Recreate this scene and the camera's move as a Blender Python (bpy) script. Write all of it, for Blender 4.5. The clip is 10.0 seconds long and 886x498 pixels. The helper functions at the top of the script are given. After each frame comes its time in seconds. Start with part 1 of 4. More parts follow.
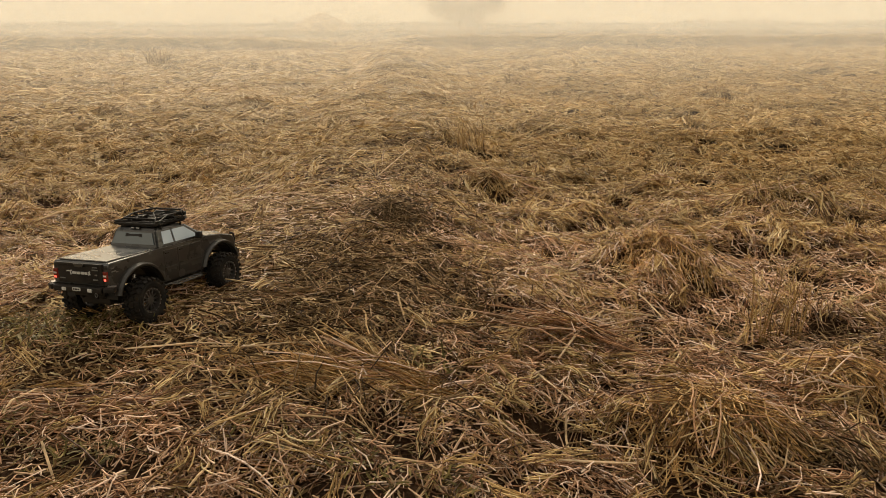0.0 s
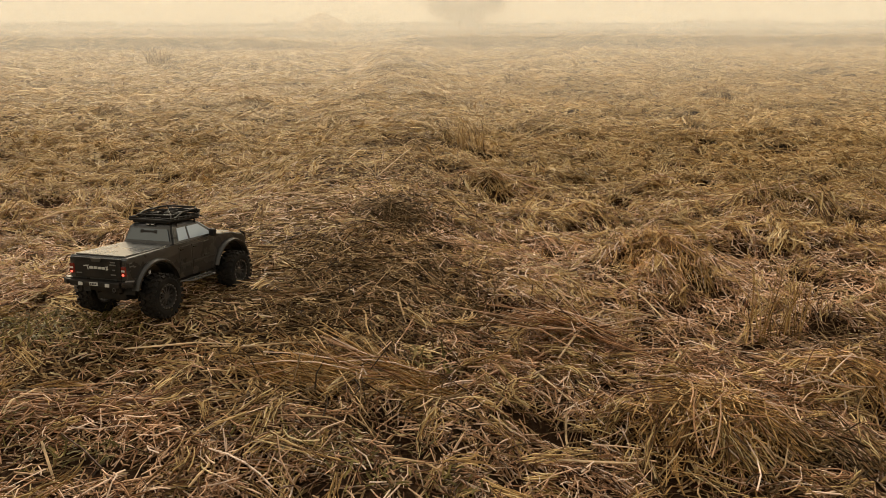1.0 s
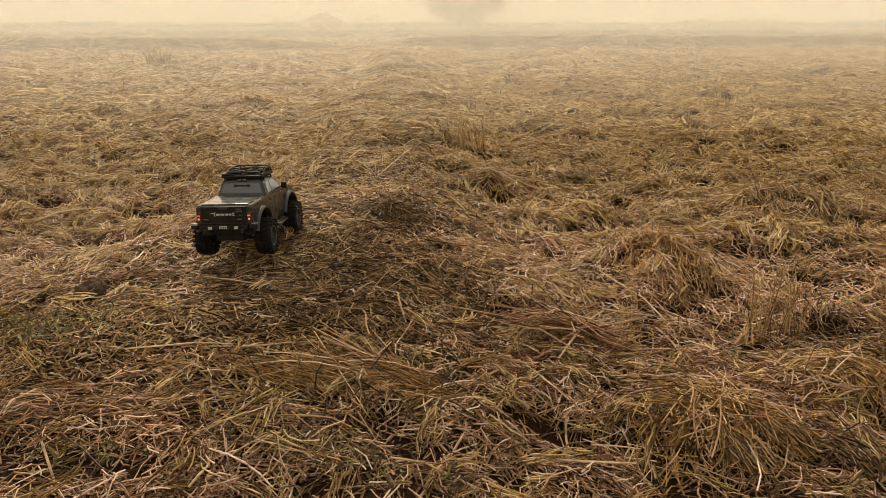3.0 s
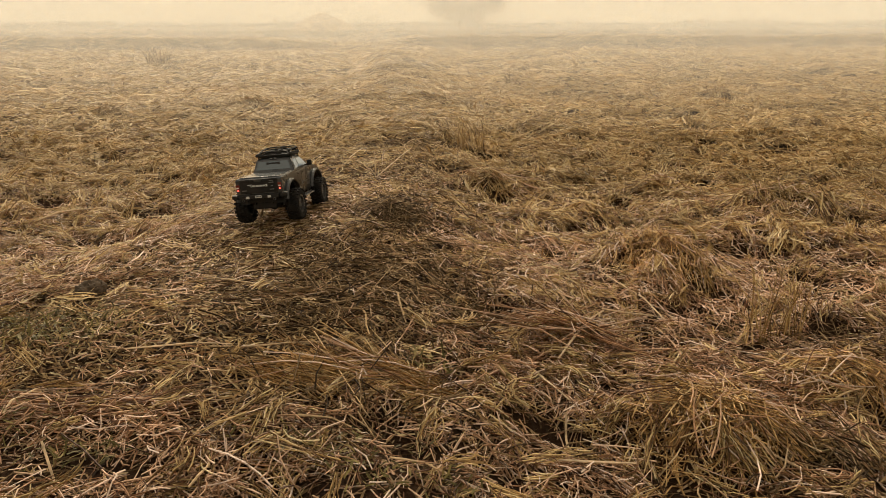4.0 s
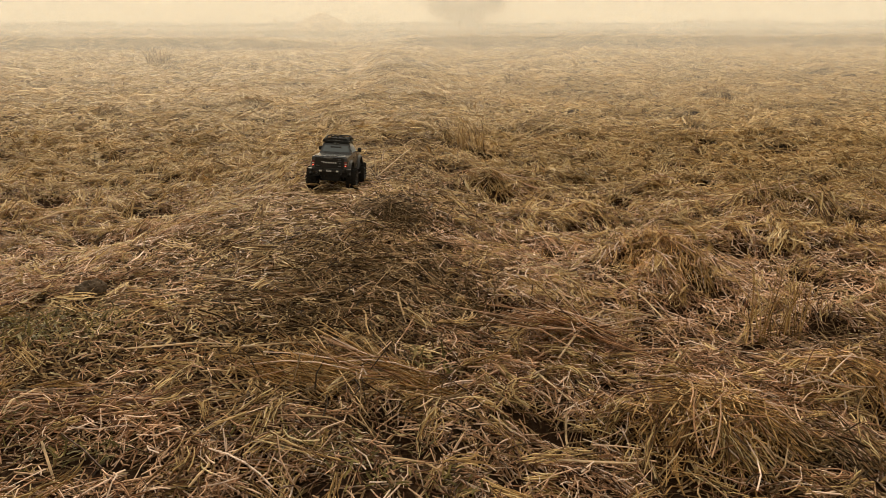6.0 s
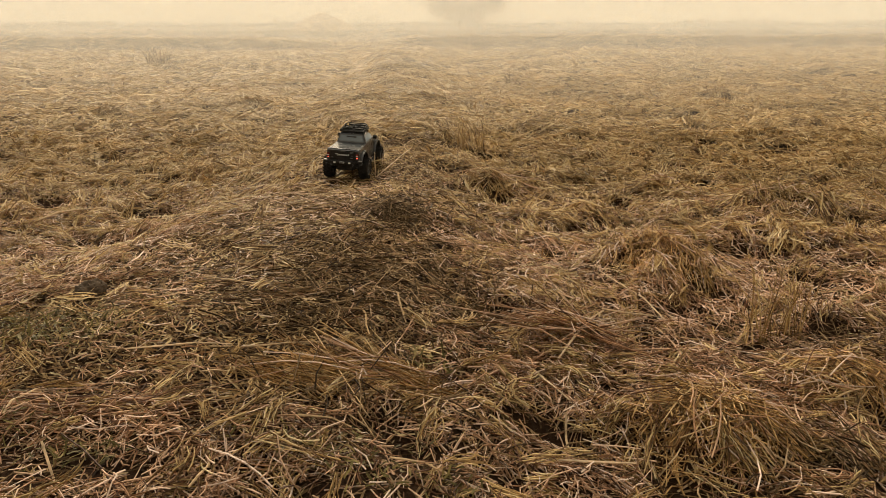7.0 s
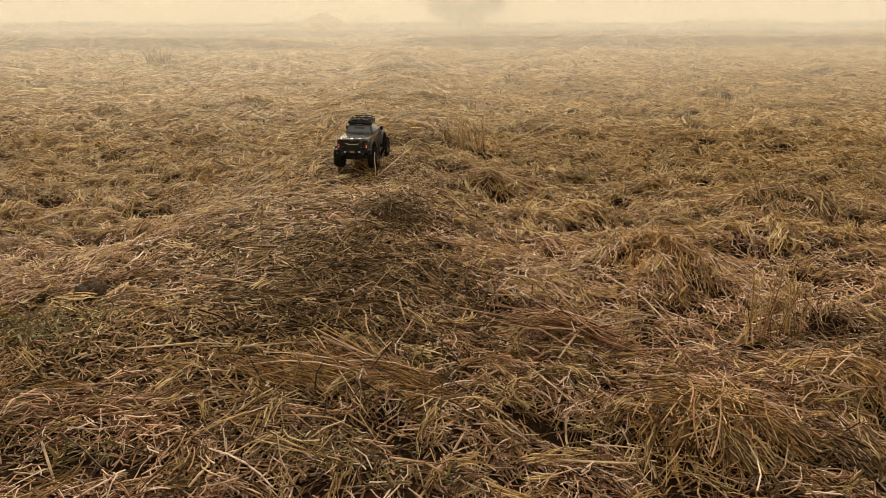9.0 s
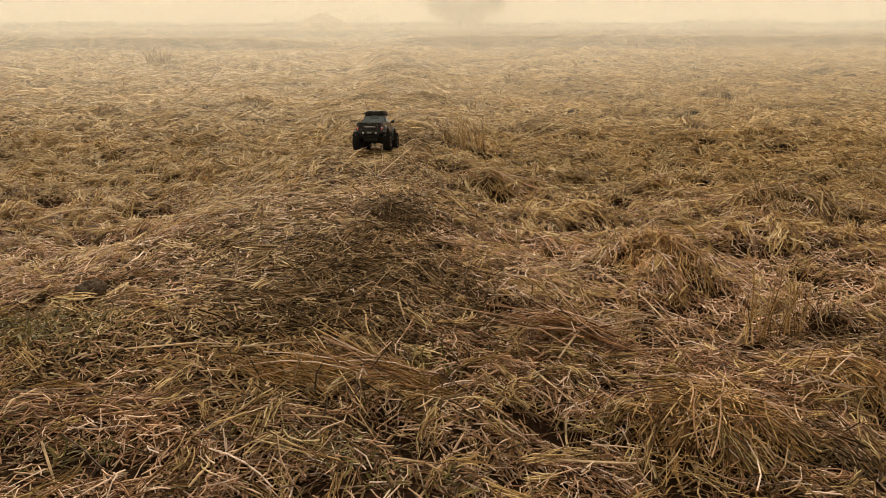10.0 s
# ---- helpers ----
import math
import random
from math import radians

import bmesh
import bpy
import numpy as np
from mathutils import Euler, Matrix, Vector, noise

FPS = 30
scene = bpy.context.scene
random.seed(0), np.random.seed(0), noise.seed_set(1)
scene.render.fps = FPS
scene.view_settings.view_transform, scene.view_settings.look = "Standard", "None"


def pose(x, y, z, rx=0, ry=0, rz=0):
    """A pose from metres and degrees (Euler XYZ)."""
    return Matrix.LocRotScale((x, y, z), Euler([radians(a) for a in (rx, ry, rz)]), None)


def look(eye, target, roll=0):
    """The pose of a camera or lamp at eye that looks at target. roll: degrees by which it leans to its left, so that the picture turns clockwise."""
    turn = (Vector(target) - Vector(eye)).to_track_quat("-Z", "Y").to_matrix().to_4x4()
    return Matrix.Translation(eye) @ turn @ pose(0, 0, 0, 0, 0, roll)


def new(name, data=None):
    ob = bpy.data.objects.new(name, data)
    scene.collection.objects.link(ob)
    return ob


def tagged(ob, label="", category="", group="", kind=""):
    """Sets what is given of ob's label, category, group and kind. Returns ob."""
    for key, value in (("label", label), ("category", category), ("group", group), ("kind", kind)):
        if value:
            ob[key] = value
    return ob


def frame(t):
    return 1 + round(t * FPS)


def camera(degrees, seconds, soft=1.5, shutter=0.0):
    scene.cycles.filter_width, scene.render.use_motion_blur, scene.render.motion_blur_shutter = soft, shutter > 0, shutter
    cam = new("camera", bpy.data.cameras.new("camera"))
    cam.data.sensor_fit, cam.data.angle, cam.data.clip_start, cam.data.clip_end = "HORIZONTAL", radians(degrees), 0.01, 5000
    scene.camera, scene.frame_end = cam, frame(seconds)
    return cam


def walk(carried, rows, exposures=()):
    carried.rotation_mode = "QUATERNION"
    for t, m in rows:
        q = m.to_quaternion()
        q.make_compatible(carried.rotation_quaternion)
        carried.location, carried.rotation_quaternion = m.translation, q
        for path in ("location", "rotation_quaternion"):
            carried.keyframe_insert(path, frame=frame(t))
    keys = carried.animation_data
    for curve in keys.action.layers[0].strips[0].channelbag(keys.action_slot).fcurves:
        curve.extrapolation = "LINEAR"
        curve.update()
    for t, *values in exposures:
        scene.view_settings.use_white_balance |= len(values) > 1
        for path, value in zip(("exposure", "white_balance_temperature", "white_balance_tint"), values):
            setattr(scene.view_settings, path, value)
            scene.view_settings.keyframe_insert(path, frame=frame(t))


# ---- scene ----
cam = camera(66, 10.0, soft=0.6)
CAM_POSE = pose(0.0, 0.0, 0.8, 90 - 18.38, 0, 0)
walk(cam, [(0.0, CAM_POSE), (10.0, CAM_POSE)])

# ---- world and light: a misty, low, veiled sun ahead ----
SUN_ELEV, SUN_AZ = 40.0, -18.0
world = bpy.data.worlds.new("misty_sky")
scene.world = world
world.use_nodes = True
wn = world.node_tree.nodes
wl = world.node_tree.links
sky = wn.new("ShaderNodeTexSky")
sky.sky_type = "NISHITA"
sky.sun_disc = False
sky.sun_elevation = radians(SUN_ELEV)
sky.sun_rotation = radians(SUN_AZ)
sky.dust_density = 6.0
sky_gain = wn.new("ShaderNodeVectorMath")
sky_gain.operation = "SCALE"
sky_gain.inputs["Scale"].default_value = 0.10
wl.new(sky.outputs[0], sky_gain.inputs[0])
wtc = wn.new("ShaderNodeTexCoord")
wsep = wn.new("ShaderNodeSeparateXYZ")
wl.new(wtc.outputs["Generated"], wsep.inputs[0])
wramp = wn.new("ShaderNodeValToRGB")
wr = wramp.color_ramp
wr.elements[0].position, wr.elements[0].color = 0.0, (0.92, 0.745, 0.47, 1)
wr.elements[1].position, wr.elements[1].color = 1.0, (0.90, 0.85, 0.73, 1)
e = wr.elements.new(0.25)
e.color = (0.99, 0.835, 0.59, 1)
wl.new(wsep.outputs["Z"], wramp.inputs[0])
wmix = wn.new("ShaderNodeMixRGB")
wmix.inputs[0].default_value = 0.8
wl.new(sky_gain.outputs[0], wmix.inputs[1])
wl.new(wramp.outputs[0], wmix.inputs[2])
wl.new(wmix.outputs[0], wn["Background"].inputs[0])
wn["Background"].inputs[1].default_value = 1.0

sun_data = bpy.data.lights.new("sun", "SUN")
sun_data.energy = 4.6
sun_data.angle = radians(12)
sun_data.color = (1.0, 0.86, 0.64)
sun = new("sun", sun_data)
_a, _e = radians(SUN_AZ), radians(SUN_ELEV)
sun.matrix_world = look((40 * math.sin(_a) * math.cos(_e), 40 * math.cos(_a) * math.cos(_e), 40 * math.sin(_e)), (0, 0, 0))
scene.view_settings.exposure = 0.08


# ---- materials ----
def mat(name, colour=(0.5, 0.5, 0.5), rough=0.6, metal=0.0):
    m = bpy.data.materials.new(name)
    m.use_nodes = True
    p = m.node_tree.nodes["Principled BSDF"]
    p.inputs["Base Color"].default_value = (*colour, 1)
    p.inputs["Roughness"].default_value = rough
    p.inputs["Metallic"].default_value = metal
    return m


def straw_mat(name, stops, patch=2.0, rough=0.55, through_light=0.25):
    """Dry stems: tone varies stem by stem and again in broad patches."""
    m = mat(name, rough=rough)
    m.node_tree.nodes["Principled BSDF"].inputs["Specular IOR Level"].default_value = 0.22
    n, l = m.node_tree.nodes, m.node_tree.links
    p = n["Principled BSDF"]
    geo = n.new("ShaderNodeNewGeometry")
    ramp = n.new("ShaderNodeValToRGB")
    while len(ramp.color_ramp.elements) < len(stops):
        ramp.color_ramp.elements.new(0.5)
    for el, (pos, c) in zip(ramp.color_ramp.elements, stops):
        el.position, el.color = pos, (*c, 1)
    info = n.new("ShaderNodeObjectInfo")
    both = n.new("ShaderNodeMath")
    both.operation = "ADD"
    l.new(geo.outputs["Random Per Island"], both.inputs[0])
    l.new(info.outputs["Random"], both.inputs[1])
    part_of = n.new("ShaderNodeMath")
    part_of.operation = "FRACT"
    l.new(both.outputs[0], part_of.inputs[0])
    l.new(part_of.outputs[0], ramp.inputs[0])
    tc = n.new("ShaderNodeTexCoord")
    big = n.new("ShaderNodeTexNoise")
    big.inputs["Scale"].default_value = patch
    big.inputs["Detail"].default_value = 4
    fine = n.new("ShaderNodeTexNoise")
    fine.inputs["Scale"].default_value = 90
    l.new(tc.outputs["Object"], big.inputs["Vector"])
    l.new(tc.outputs["Object"], fine.inputs["Vector"])
    add = n.new("ShaderNodeMath")
    add.operation = "ADD"
    l.new(big.outputs[0], add.inputs[0])
    l.new(fine.outputs[0], add.inputs[1])
    rng = n.new("ShaderNodeMapRange")
    rng.inputs["From Min"].default_value, rng.inputs["From Max"].default_value = 0.7, 1.3
    rng.inputs["To Min"].default_value, rng.inputs["To Max"].default_value = 0.6, 1.25
    l.new(add.outputs[0], rng.inputs[0])
    mul = n.new("ShaderNodeVectorMath")
    mul.operation = "SCALE"
    l.new(ramp.outputs[0], mul.inputs[0])
    l.new(rng.outputs[0], mul.inputs["Scale"])
    l.new(mul.outputs[0], p.inputs["Base Color"])
    if through_light:
        tr = n.new("ShaderNodeBsdfTranslucent")
        l.new(mul.outputs[0], tr.inputs[0])
        mx = n.new("ShaderNodeMixShader")
        mx.inputs[0].default_value = through_light
        l.new(p.outputs[0], mx.inputs[1])
        l.new(tr.outputs[0], mx.inputs[2])
        l.new(mx.outputs[0], n["Material Output"].inputs[0])
    return m


STRAW = straw_mat("dry_straw", [(0.0, (0.063, 0.027, 0.013)), (0.22, (0.252, 0.123, 0.056)), (0.46, (0.504, 0.290, 0.155)), (0.76, (0.735, 0.486, 0.316)), (1.0, (0.930, 0.752, 0.624))], rough=0.5)
STRAW_MID = straw_mat("golden_straw", [(0.0, (0.064, 0.031, 0.011)), (0.25, (0.272, 0.151, 0.054)), (0.5, (0.445, 0.279, 0.102)), (0.80, (0.609, 0.429, 0.190)), (1.0, (0.753, 0.599, 0.341))], 1.6, rough=0.55)
STRAW_FAR = straw_mat("bleached_straw", [(0.0, (0.116, 0.061, 0.024)), (0.32, (0.422, 0.261, 0.097)), (0.75, (0.653, 0.453, 0.199)), (1.0, (0.816, 0.639, 0.362))], 0.7, rough=0.55)
STRAW_DARK = straw_mat("dark_straw", [(0.0, (0.031, 0.018, 0.010)), (0.40, (0.144, 0.089, 0.040)), (0.74, (0.350, 0.228, 0.112)), (1.0, (0.639, 0.456, 0.270))], 3.0, rough=0.6)
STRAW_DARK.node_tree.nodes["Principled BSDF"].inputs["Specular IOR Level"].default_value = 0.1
STRAW_ORANGE = straw_mat("orange_straw", [(0.0, (0.100, 0.047, 0.015)), (0.22, (0.340, 0.181, 0.058)), (0.5, (0.600, 0.363, 0.136)), (0.85, (0.800, 0.539, 0.244)), (1.0, (0.900, 0.696, 0.423))], 3.0, rough=0.5)
CHAFF = straw_mat("brown_chaff", [(0.0, (0.050, 0.026, 0.012)), (0.45, (0.220, 0.126, 0.052)), (0.80, (0.460, 0.313, 0.145)), (1.0, (0.700, 0.562, 0.320))], 5.0, rough=0.6)
CHAFF.node_tree.nodes["Principled BSDF"].inputs["Specular IOR Level"].default_value = 0.05
GREEN = straw_mat("green_weed", [(0.0, (0.07, 0.055, 0.015)), (0.6, (0.16, 0.125, 0.033)), (1.0, (0.34, 0.25, 0.085))], 4.0)

SOIL = mat("soil_and_chaff", rough=0.95)
SOIL.node_tree.nodes["Principled BSDF"].inputs["Specular IOR Level"].default_value = 0.08
n, l = SOIL.node_tree.nodes, SOIL.node_tree.links
tc = n.new("ShaderNodeTexCoord")
n1 = n.new("ShaderNodeTexNoise")
n1.inputs["Scale"].default_value, n1.inputs["Detail"].default_value = 3.5, 8
n1.inputs["Roughness"].default_value = 0.75
r1 = n.new("ShaderNodeValToRGB")
r1.color_ramp.elements[0].position, r1.color_ramp.elements[0].color = 0.3, (0.009, 0.005, 0.003, 1)
r1.color_ramp.elements[1].position, r1.color_ramp.elements[1].color = 0.72, (0.055, 0.028, 0.013, 1)
n2 = n.new("ShaderNodeTexNoise")
n2.inputs["Scale"].default_value, n2.inputs["Detail"].default_value = 60, 6
bmp = n.new("ShaderNodeBump")
bmp.inputs["Strength"].default_value, bmp.inputs["Distance"].default_value = 0.8, 0.02
l.new(tc.outputs["Object"], n1.inputs["Vector"])
l.new(tc.outputs["Object"], n2.inputs["Vector"])
l.new(n1.outputs[0], r1.inputs[0])
l.new(r1.outputs[0], n["Principled BSDF"].inputs["Base Color"])
l.new(n2.outputs[0], bmp.inputs["Height"])
l.new(bmp.outputs[0], n["Principled BSDF"].inputs["Normal"])


# ---- the lie of the land ----
FIELD = -0.13
RIDGE_Y = [0.0, 1.0, 1.6, 2.10, 2.30, 2.50, 2.70, 2.90, 3.10, 3.30, 3.50, 3.70, 3.90, 4.10, 4.30, 4.50, 4.70, 5.6, 7.0, 9.0, 12.0, 16.0, 24.0, 40.0]
RIDGE_Z = [0.02, 0.04, 0.055, 0.051, 0.071, 0.076, 0.075, 0.068, 0.041, 0.008, -0.011, -0.004, 0.008, 0.017, 0.015, -0.011, -0.035, -0.03, 0.0, 0.0, 0.03, 0.03, 0.0, -0.08]
HOLLOWS = [  # x, y, half width, depth
    (0.15, 1.95, 0.10, 0.05), (0.78, 2.10, 0.09, 0.06), (0.27, 1.24, 0.09, 0.05), (0.60, 1.74, 0.08, 0.04), (1.42, 2.40, 0.12, 0.05),
    (-0.03, 1.36, 0.08, 0.035), (1.25, 2.02, 0.07, 0.03), (0.12, 1.06, 0.06, 0.03), (-1.32, 2.60, 0.12, 0.05), (0.90, 3.20, 0.12, 0.04), (-0.55, 1.04, 0.06, 0.02), (-0.275, 1.30, 0.06, 0.035), (-0.15, 1.21, 0.06, 0.045), (-0.08, 1.16, 0.05, 0.04),
    (0.42, 2.60, 0.10, 0.05), (-0.14, 2.52, 0.09, 0.03), (1.05, 1.42, 0.07, 0.04), (0.62, 3.05, 0.14, 0.04), (1.90, 3.10, 0.12, 0.05), (0.55, 4.4, 0.16, 0.05), (1.6, 4.0, 0.16, 0.05)]
HEAPS = [  # x, y, half width, half depth, height
    (1.65, 3.35, 0.34, 0.18, 0.12), (0.8, 2.42, 0.23, 0.16, 0.125), (0.58, 1.28, 0.22, 0.13, 0.075),
    (0.29, 3.65, 0.30, 0.13, 0.10), (-0.97, 6.15, 0.2, 0.2, 0.074), (-3.43, 7.1, 0.25, 0.2, 0.081),
    (-2.24, 8, 0.32, 0.2, 0.062), (-0.20, 2.70, 0.12, 0.08, 0.035), (1.05, 1.58, 0.2, 0.14, 0.07),
    (0.1, 5.15, 0.25, 0.2, 0.056), (-2.57, 4.4, 0.22, 0.14, 0.037), (-1.45, 4.15, 0.2, 0.15, 0.031),
    (1.82, 7.2, 0.25, 0.2, 0.062), (-2.43, 6.6, 0.2, 0.15, 0.043), (-0.21, 7.7, 0.3, 0.22, 0.062), (-0.87, 7.5, 0.25, 0.2, 0.056),
    (-0.9, 12.2, 0.5, 0.35, 0.099), (-9.1, 18.3, 0.6, 0.4, 0.136), (7.3, 13.7, 0.4, 0.3, 0.074), (1.25, 3.8, 0.2, 0.1, 0.05), (0.36, 1.72, 0.16, 0.07, 0.05),
    (-0.62, 9.2, 0.34, 0.22, 0.09), (-0.35, 10.4, 0.4, 0.28, 0.10), (-0.85, 14.2, 0.55, 0.4, 0.12), (-1.3, 17.5, 0.7, 0.5, 0.13), (-1.75, 21.0, 0.9, 0.6, 0.14),
    (2.6, 5.6, 0.3, 0.16, 0.06), (0.75, 6.1, 0.28, 0.16, 0.06), (-1.9, 5.3, 0.26, 0.15, 0.06), (3.4, 8.6, 0.4, 0.25, 0.08),
]


def value_noise(x, y, seed):
    """Smooth noise in -1..1 over arrays."""
    xi, yi = np.floor(x).astype(np.int64), np.floor(y).astype(np.int64)
    fx, fy = x - xi, y - yi
    fx, fy = fx * fx * (3 - 2 * fx), fy * fy * (3 - 2 * fy)

    def hashed(a, b):
        k = (a * 374761393 + b * 668265263 + seed * 974711) & 0xFFFFFFFF
        k = ((k ^ (k >> 13)) * 1274126177) & 0xFFFFFFFF
        return ((k ^ (k >> 16)) & 0xFFFF) / 32767.5 - 1

    top = hashed(xi, yi) * (1 - fx) + hashed(xi + 1, yi) * fx
    low = hashed(xi, yi + 1) * (1 - fx) + hashed(xi + 1, yi + 1) * fx
    return top * (1 - fy) + low * fy


TRACK_Y = [1.4, 1.80, 1.90, 2.00, 2.15, 2.55, 2.80, 2.99, 3.07, 3.30, 3.82, 3.99, 4.55, 5.3]
TRACK_X = [-0.88, -0.805, -0.732, -0.689, -0.657, -0.639, -0.603, -0.587, -0.566, -0.564, -0.503, -0.471, -0.444, -0.42]
BED_Y = [1.3, 1.50, 1.70, 1.90, 2.10, 2.30, 2.50, 2.70, 2.90, 3.10, 3.30, 3.50, 3.70, 3.90, 4.10, 4.30, 4.50, 4.70, 5.0]
BED_Z = [0.060, 0.066, 0.068, 0.053, 0.051, 0.071, 0.076, 0.075, 0.068, 0.041, 0.008, -0.011, -0.004, 0.008, 0.017, 0.015, -0.011, -0.035, -0.055]
ROLL_Y = [1.80, 1.90, 2.00, 2.15, 2.55, 2.80, 2.99, 3.07, 3.30, 3.82, 3.99, 4.55]
ROLL_A = [-2.8, -0.8, 0.8, 0.3, -4.0, -4.3, -4.0, -0.9, 2.8, 3.1, 0.3, -0.6]


def wheel_track(x, y):
    """1 along the pressed-down way on the crest."""
    x, y = np.asarray(x, float), np.asarray(y, float)
    half = np.interp(y, [1.5, 2.0, 2.6], [0.30, 0.26, 0.20])
    return np.exp(-(np.abs(x - np.interp(y, TRACK_Y, TRACK_X)) / half) ** 4) * np.clip((y - 1.45) * 5, 0, 1) * np.clip((5.0 - y) * 5, 0, 1)


def bund_line(x):
    return 26.0 + 0.16 * np.clip(x, -30, 30) + 0.8 * value_noise(x * 0.12, x * 0 + 3, 9)


def land(x, y):
    """The height of the ground at x, y (arrays)."""
    x, y = np.asarray(x, float), np.asarray(y, float)
    crest = np.interp(y, RIDGE_Y, RIDGE_Z) - 0.006
    xc = np.interp(y, [0, 1.7, 2.5, 3.0, 5.0, 15.0, 40.0], [-0.75, -0.72, -0.58, -0.50, -0.44, -0.8, -2.0])
    w = np.interp(y, [0, 1.7, 2.6, 3.5, 5, 40], [1.3, 1.0, 0.62, 0.5, 0.5, 1.0])
    ridge = 1 / (1 + (np.abs(x - xc) / w) ** 4)
    z = FIELD + (crest - FIELD) * ridge
    off = 1 - 0.75 * ridge
    amp = np.interp(y, [0, 1.6, 3, 8, 20, 40], [0.7, 0.75, 0.75, 0.75, 1.2, 1.8])
    z = z + off * amp * (0.026 * value_noise(x * 1.6, y * 2.2, 3) + 0.020 * value_noise(x * 4.1, y * 5.3, 5))
    hump = np.maximum(0, value_noise(x * 2.7 + 5, y * 4.2, 21)) ** 1.5 * (0.5 + 0.5 * value_noise(x * 0.9, y * 0.9, 23))
    z = z + off * amp * (0.105 * hump + 0.034 * np.abs(value_noise(x * 5.5, y * 7.5, 27)) + 0.014 * np.abs(value_noise(x * 12, y * 15, 29)) - 0.015)
    z = z + (0.3 + 0.7 * off) * 0.008 * value_noise(x * 11, y * 13, 7) - 0.008
    gaps = np.clip((value_noise(x * 6.5, y * 8.5, 31) + 0.5 * value_noise(x * 15, y * 18, 33) - 0.2) * 2.2, 0, 1)
    z = z - off * 0.032 * gaps * np.clip((7 - y) / 3, 0, 1)
    for hx, hy, wx, wy, hz in HEAPS:
        q = ((x - hx) / wx) ** 2 + ((y - hy) / wy) ** 2
        z = z + hz * np.exp(-q * 1.2)
    for hx, hy, w0, dz in HOLLOWS:
        z = z - dz * np.exp(-((x - hx) / w0) ** 2 - ((y - hy) / (w0 * 0.7)) ** 2)
    # the pressed track along the crest, with its cross fall
    wt = wheel_track(x, y)
    xc = np.interp(y, TRACK_Y, TRACK_X)
    bed = np.interp(y, BED_Y, BED_Z) - 0.005 + (x - xc) * np.tan(np.radians(-np.interp(y, ROLL_Y, ROLL_A)))
    z = z * (1 - wt) + (bed + 0.004 * value_noise(x * 11, y * 13, 7)) * wt
    # the low bund along the far side of the field, with a gap where the ridge meets it
    line = bund_line(x)
    gap = 1 - 0.75 * np.exp(-((x + 3.2) / 2.2) ** 2)
    z = z + (0.41 + 0.05 * value_noise(x * 0.35, x * 0 + 8, 4) + 0.012 * value_noise(x * 1.7, x * 0 + 2, 6)) * gap * np.exp(-((y - line) / 1.2) ** 2)
    # a second bund beyond
    z = z + 0.45 * np.exp(-((y - 46 - 2 * value_noise(x * 0.06, x * 0 + 1, 2)) / 1.5) ** 2)
    return z


def mesh_np(name, verts, faces, material, smooth=False):
    """A mesh from arrays: verts (N, 3), faces (M, k)."""
    me = bpy.data.meshes.new(name)
    k = faces.shape[1]
    me.vertices.add(len(verts))
    me.vertices.foreach_set("co", np.ascontiguousarray(verts, dtype=np.float32).ravel())
    me.loops.add(faces.size)
    me.loops.foreach_set("vertex_index", faces.astype(np.int32).ravel())
    me.polygons.add(len(faces))
    me.polygons.foreach_set("loop_start", np.arange(0, faces.size, k, dtype=np.int32))
    me.polygons.foreach_set("loop_total", np.full(len(faces), k, dtype=np.int32))
    if smooth:
        me.polygons.foreach_set("use_smooth", np.ones(len(faces), dtype=bool))
    me.materials.append(material)
    me.update()
    me.validate()
    return me


def grid_mesh(name, xs, ys, height, material):
    gx, gy = np.meshgrid(xs, ys)
    v = np.stack([gx, gy, height(gx, gy)], -1).reshape(-1, 3)
    i = np.arange(len(xs) * len(ys)).reshape(len(ys), len(xs))
    f = np.stack([i[:-1, :-1], i[:-1, 1:], i[1:, 1:], i[1:, :-1]], -1).reshape(-1, 4)
    return mesh_np(name, v, f, material, True)


def ramped(stops):
    """Sample places whose spacing widens outwards: (end, step) pairs from 0."""
    out, at = [0.0], 0.0
    for end, step in stops:
        while at < end - 1e-6:
            at += step
            out.append(at)
    return np.array(out)


side = ramped([(2.5, 0.04), (7, 0.09), (20, 0.35), (60, 2), (400, 20), (3000, 325)])
deep = ramped([(4, 0.04), (10, 0.08), (45, 0.3), (80, 2), (400, 16), (3000, 260)])
back = ramped([(2, 0.2), (20, 2), (400, 20), (3000, 325)])
ground = new("ground", grid_mesh("ground", np.concatenate([-side[:0:-1], side]), np.concatenate([-back[:0:-1], deep]), land, SOIL))
tagged(ground, "brown soil and chaff under mown straw, low ridge", "field", kind="structure")


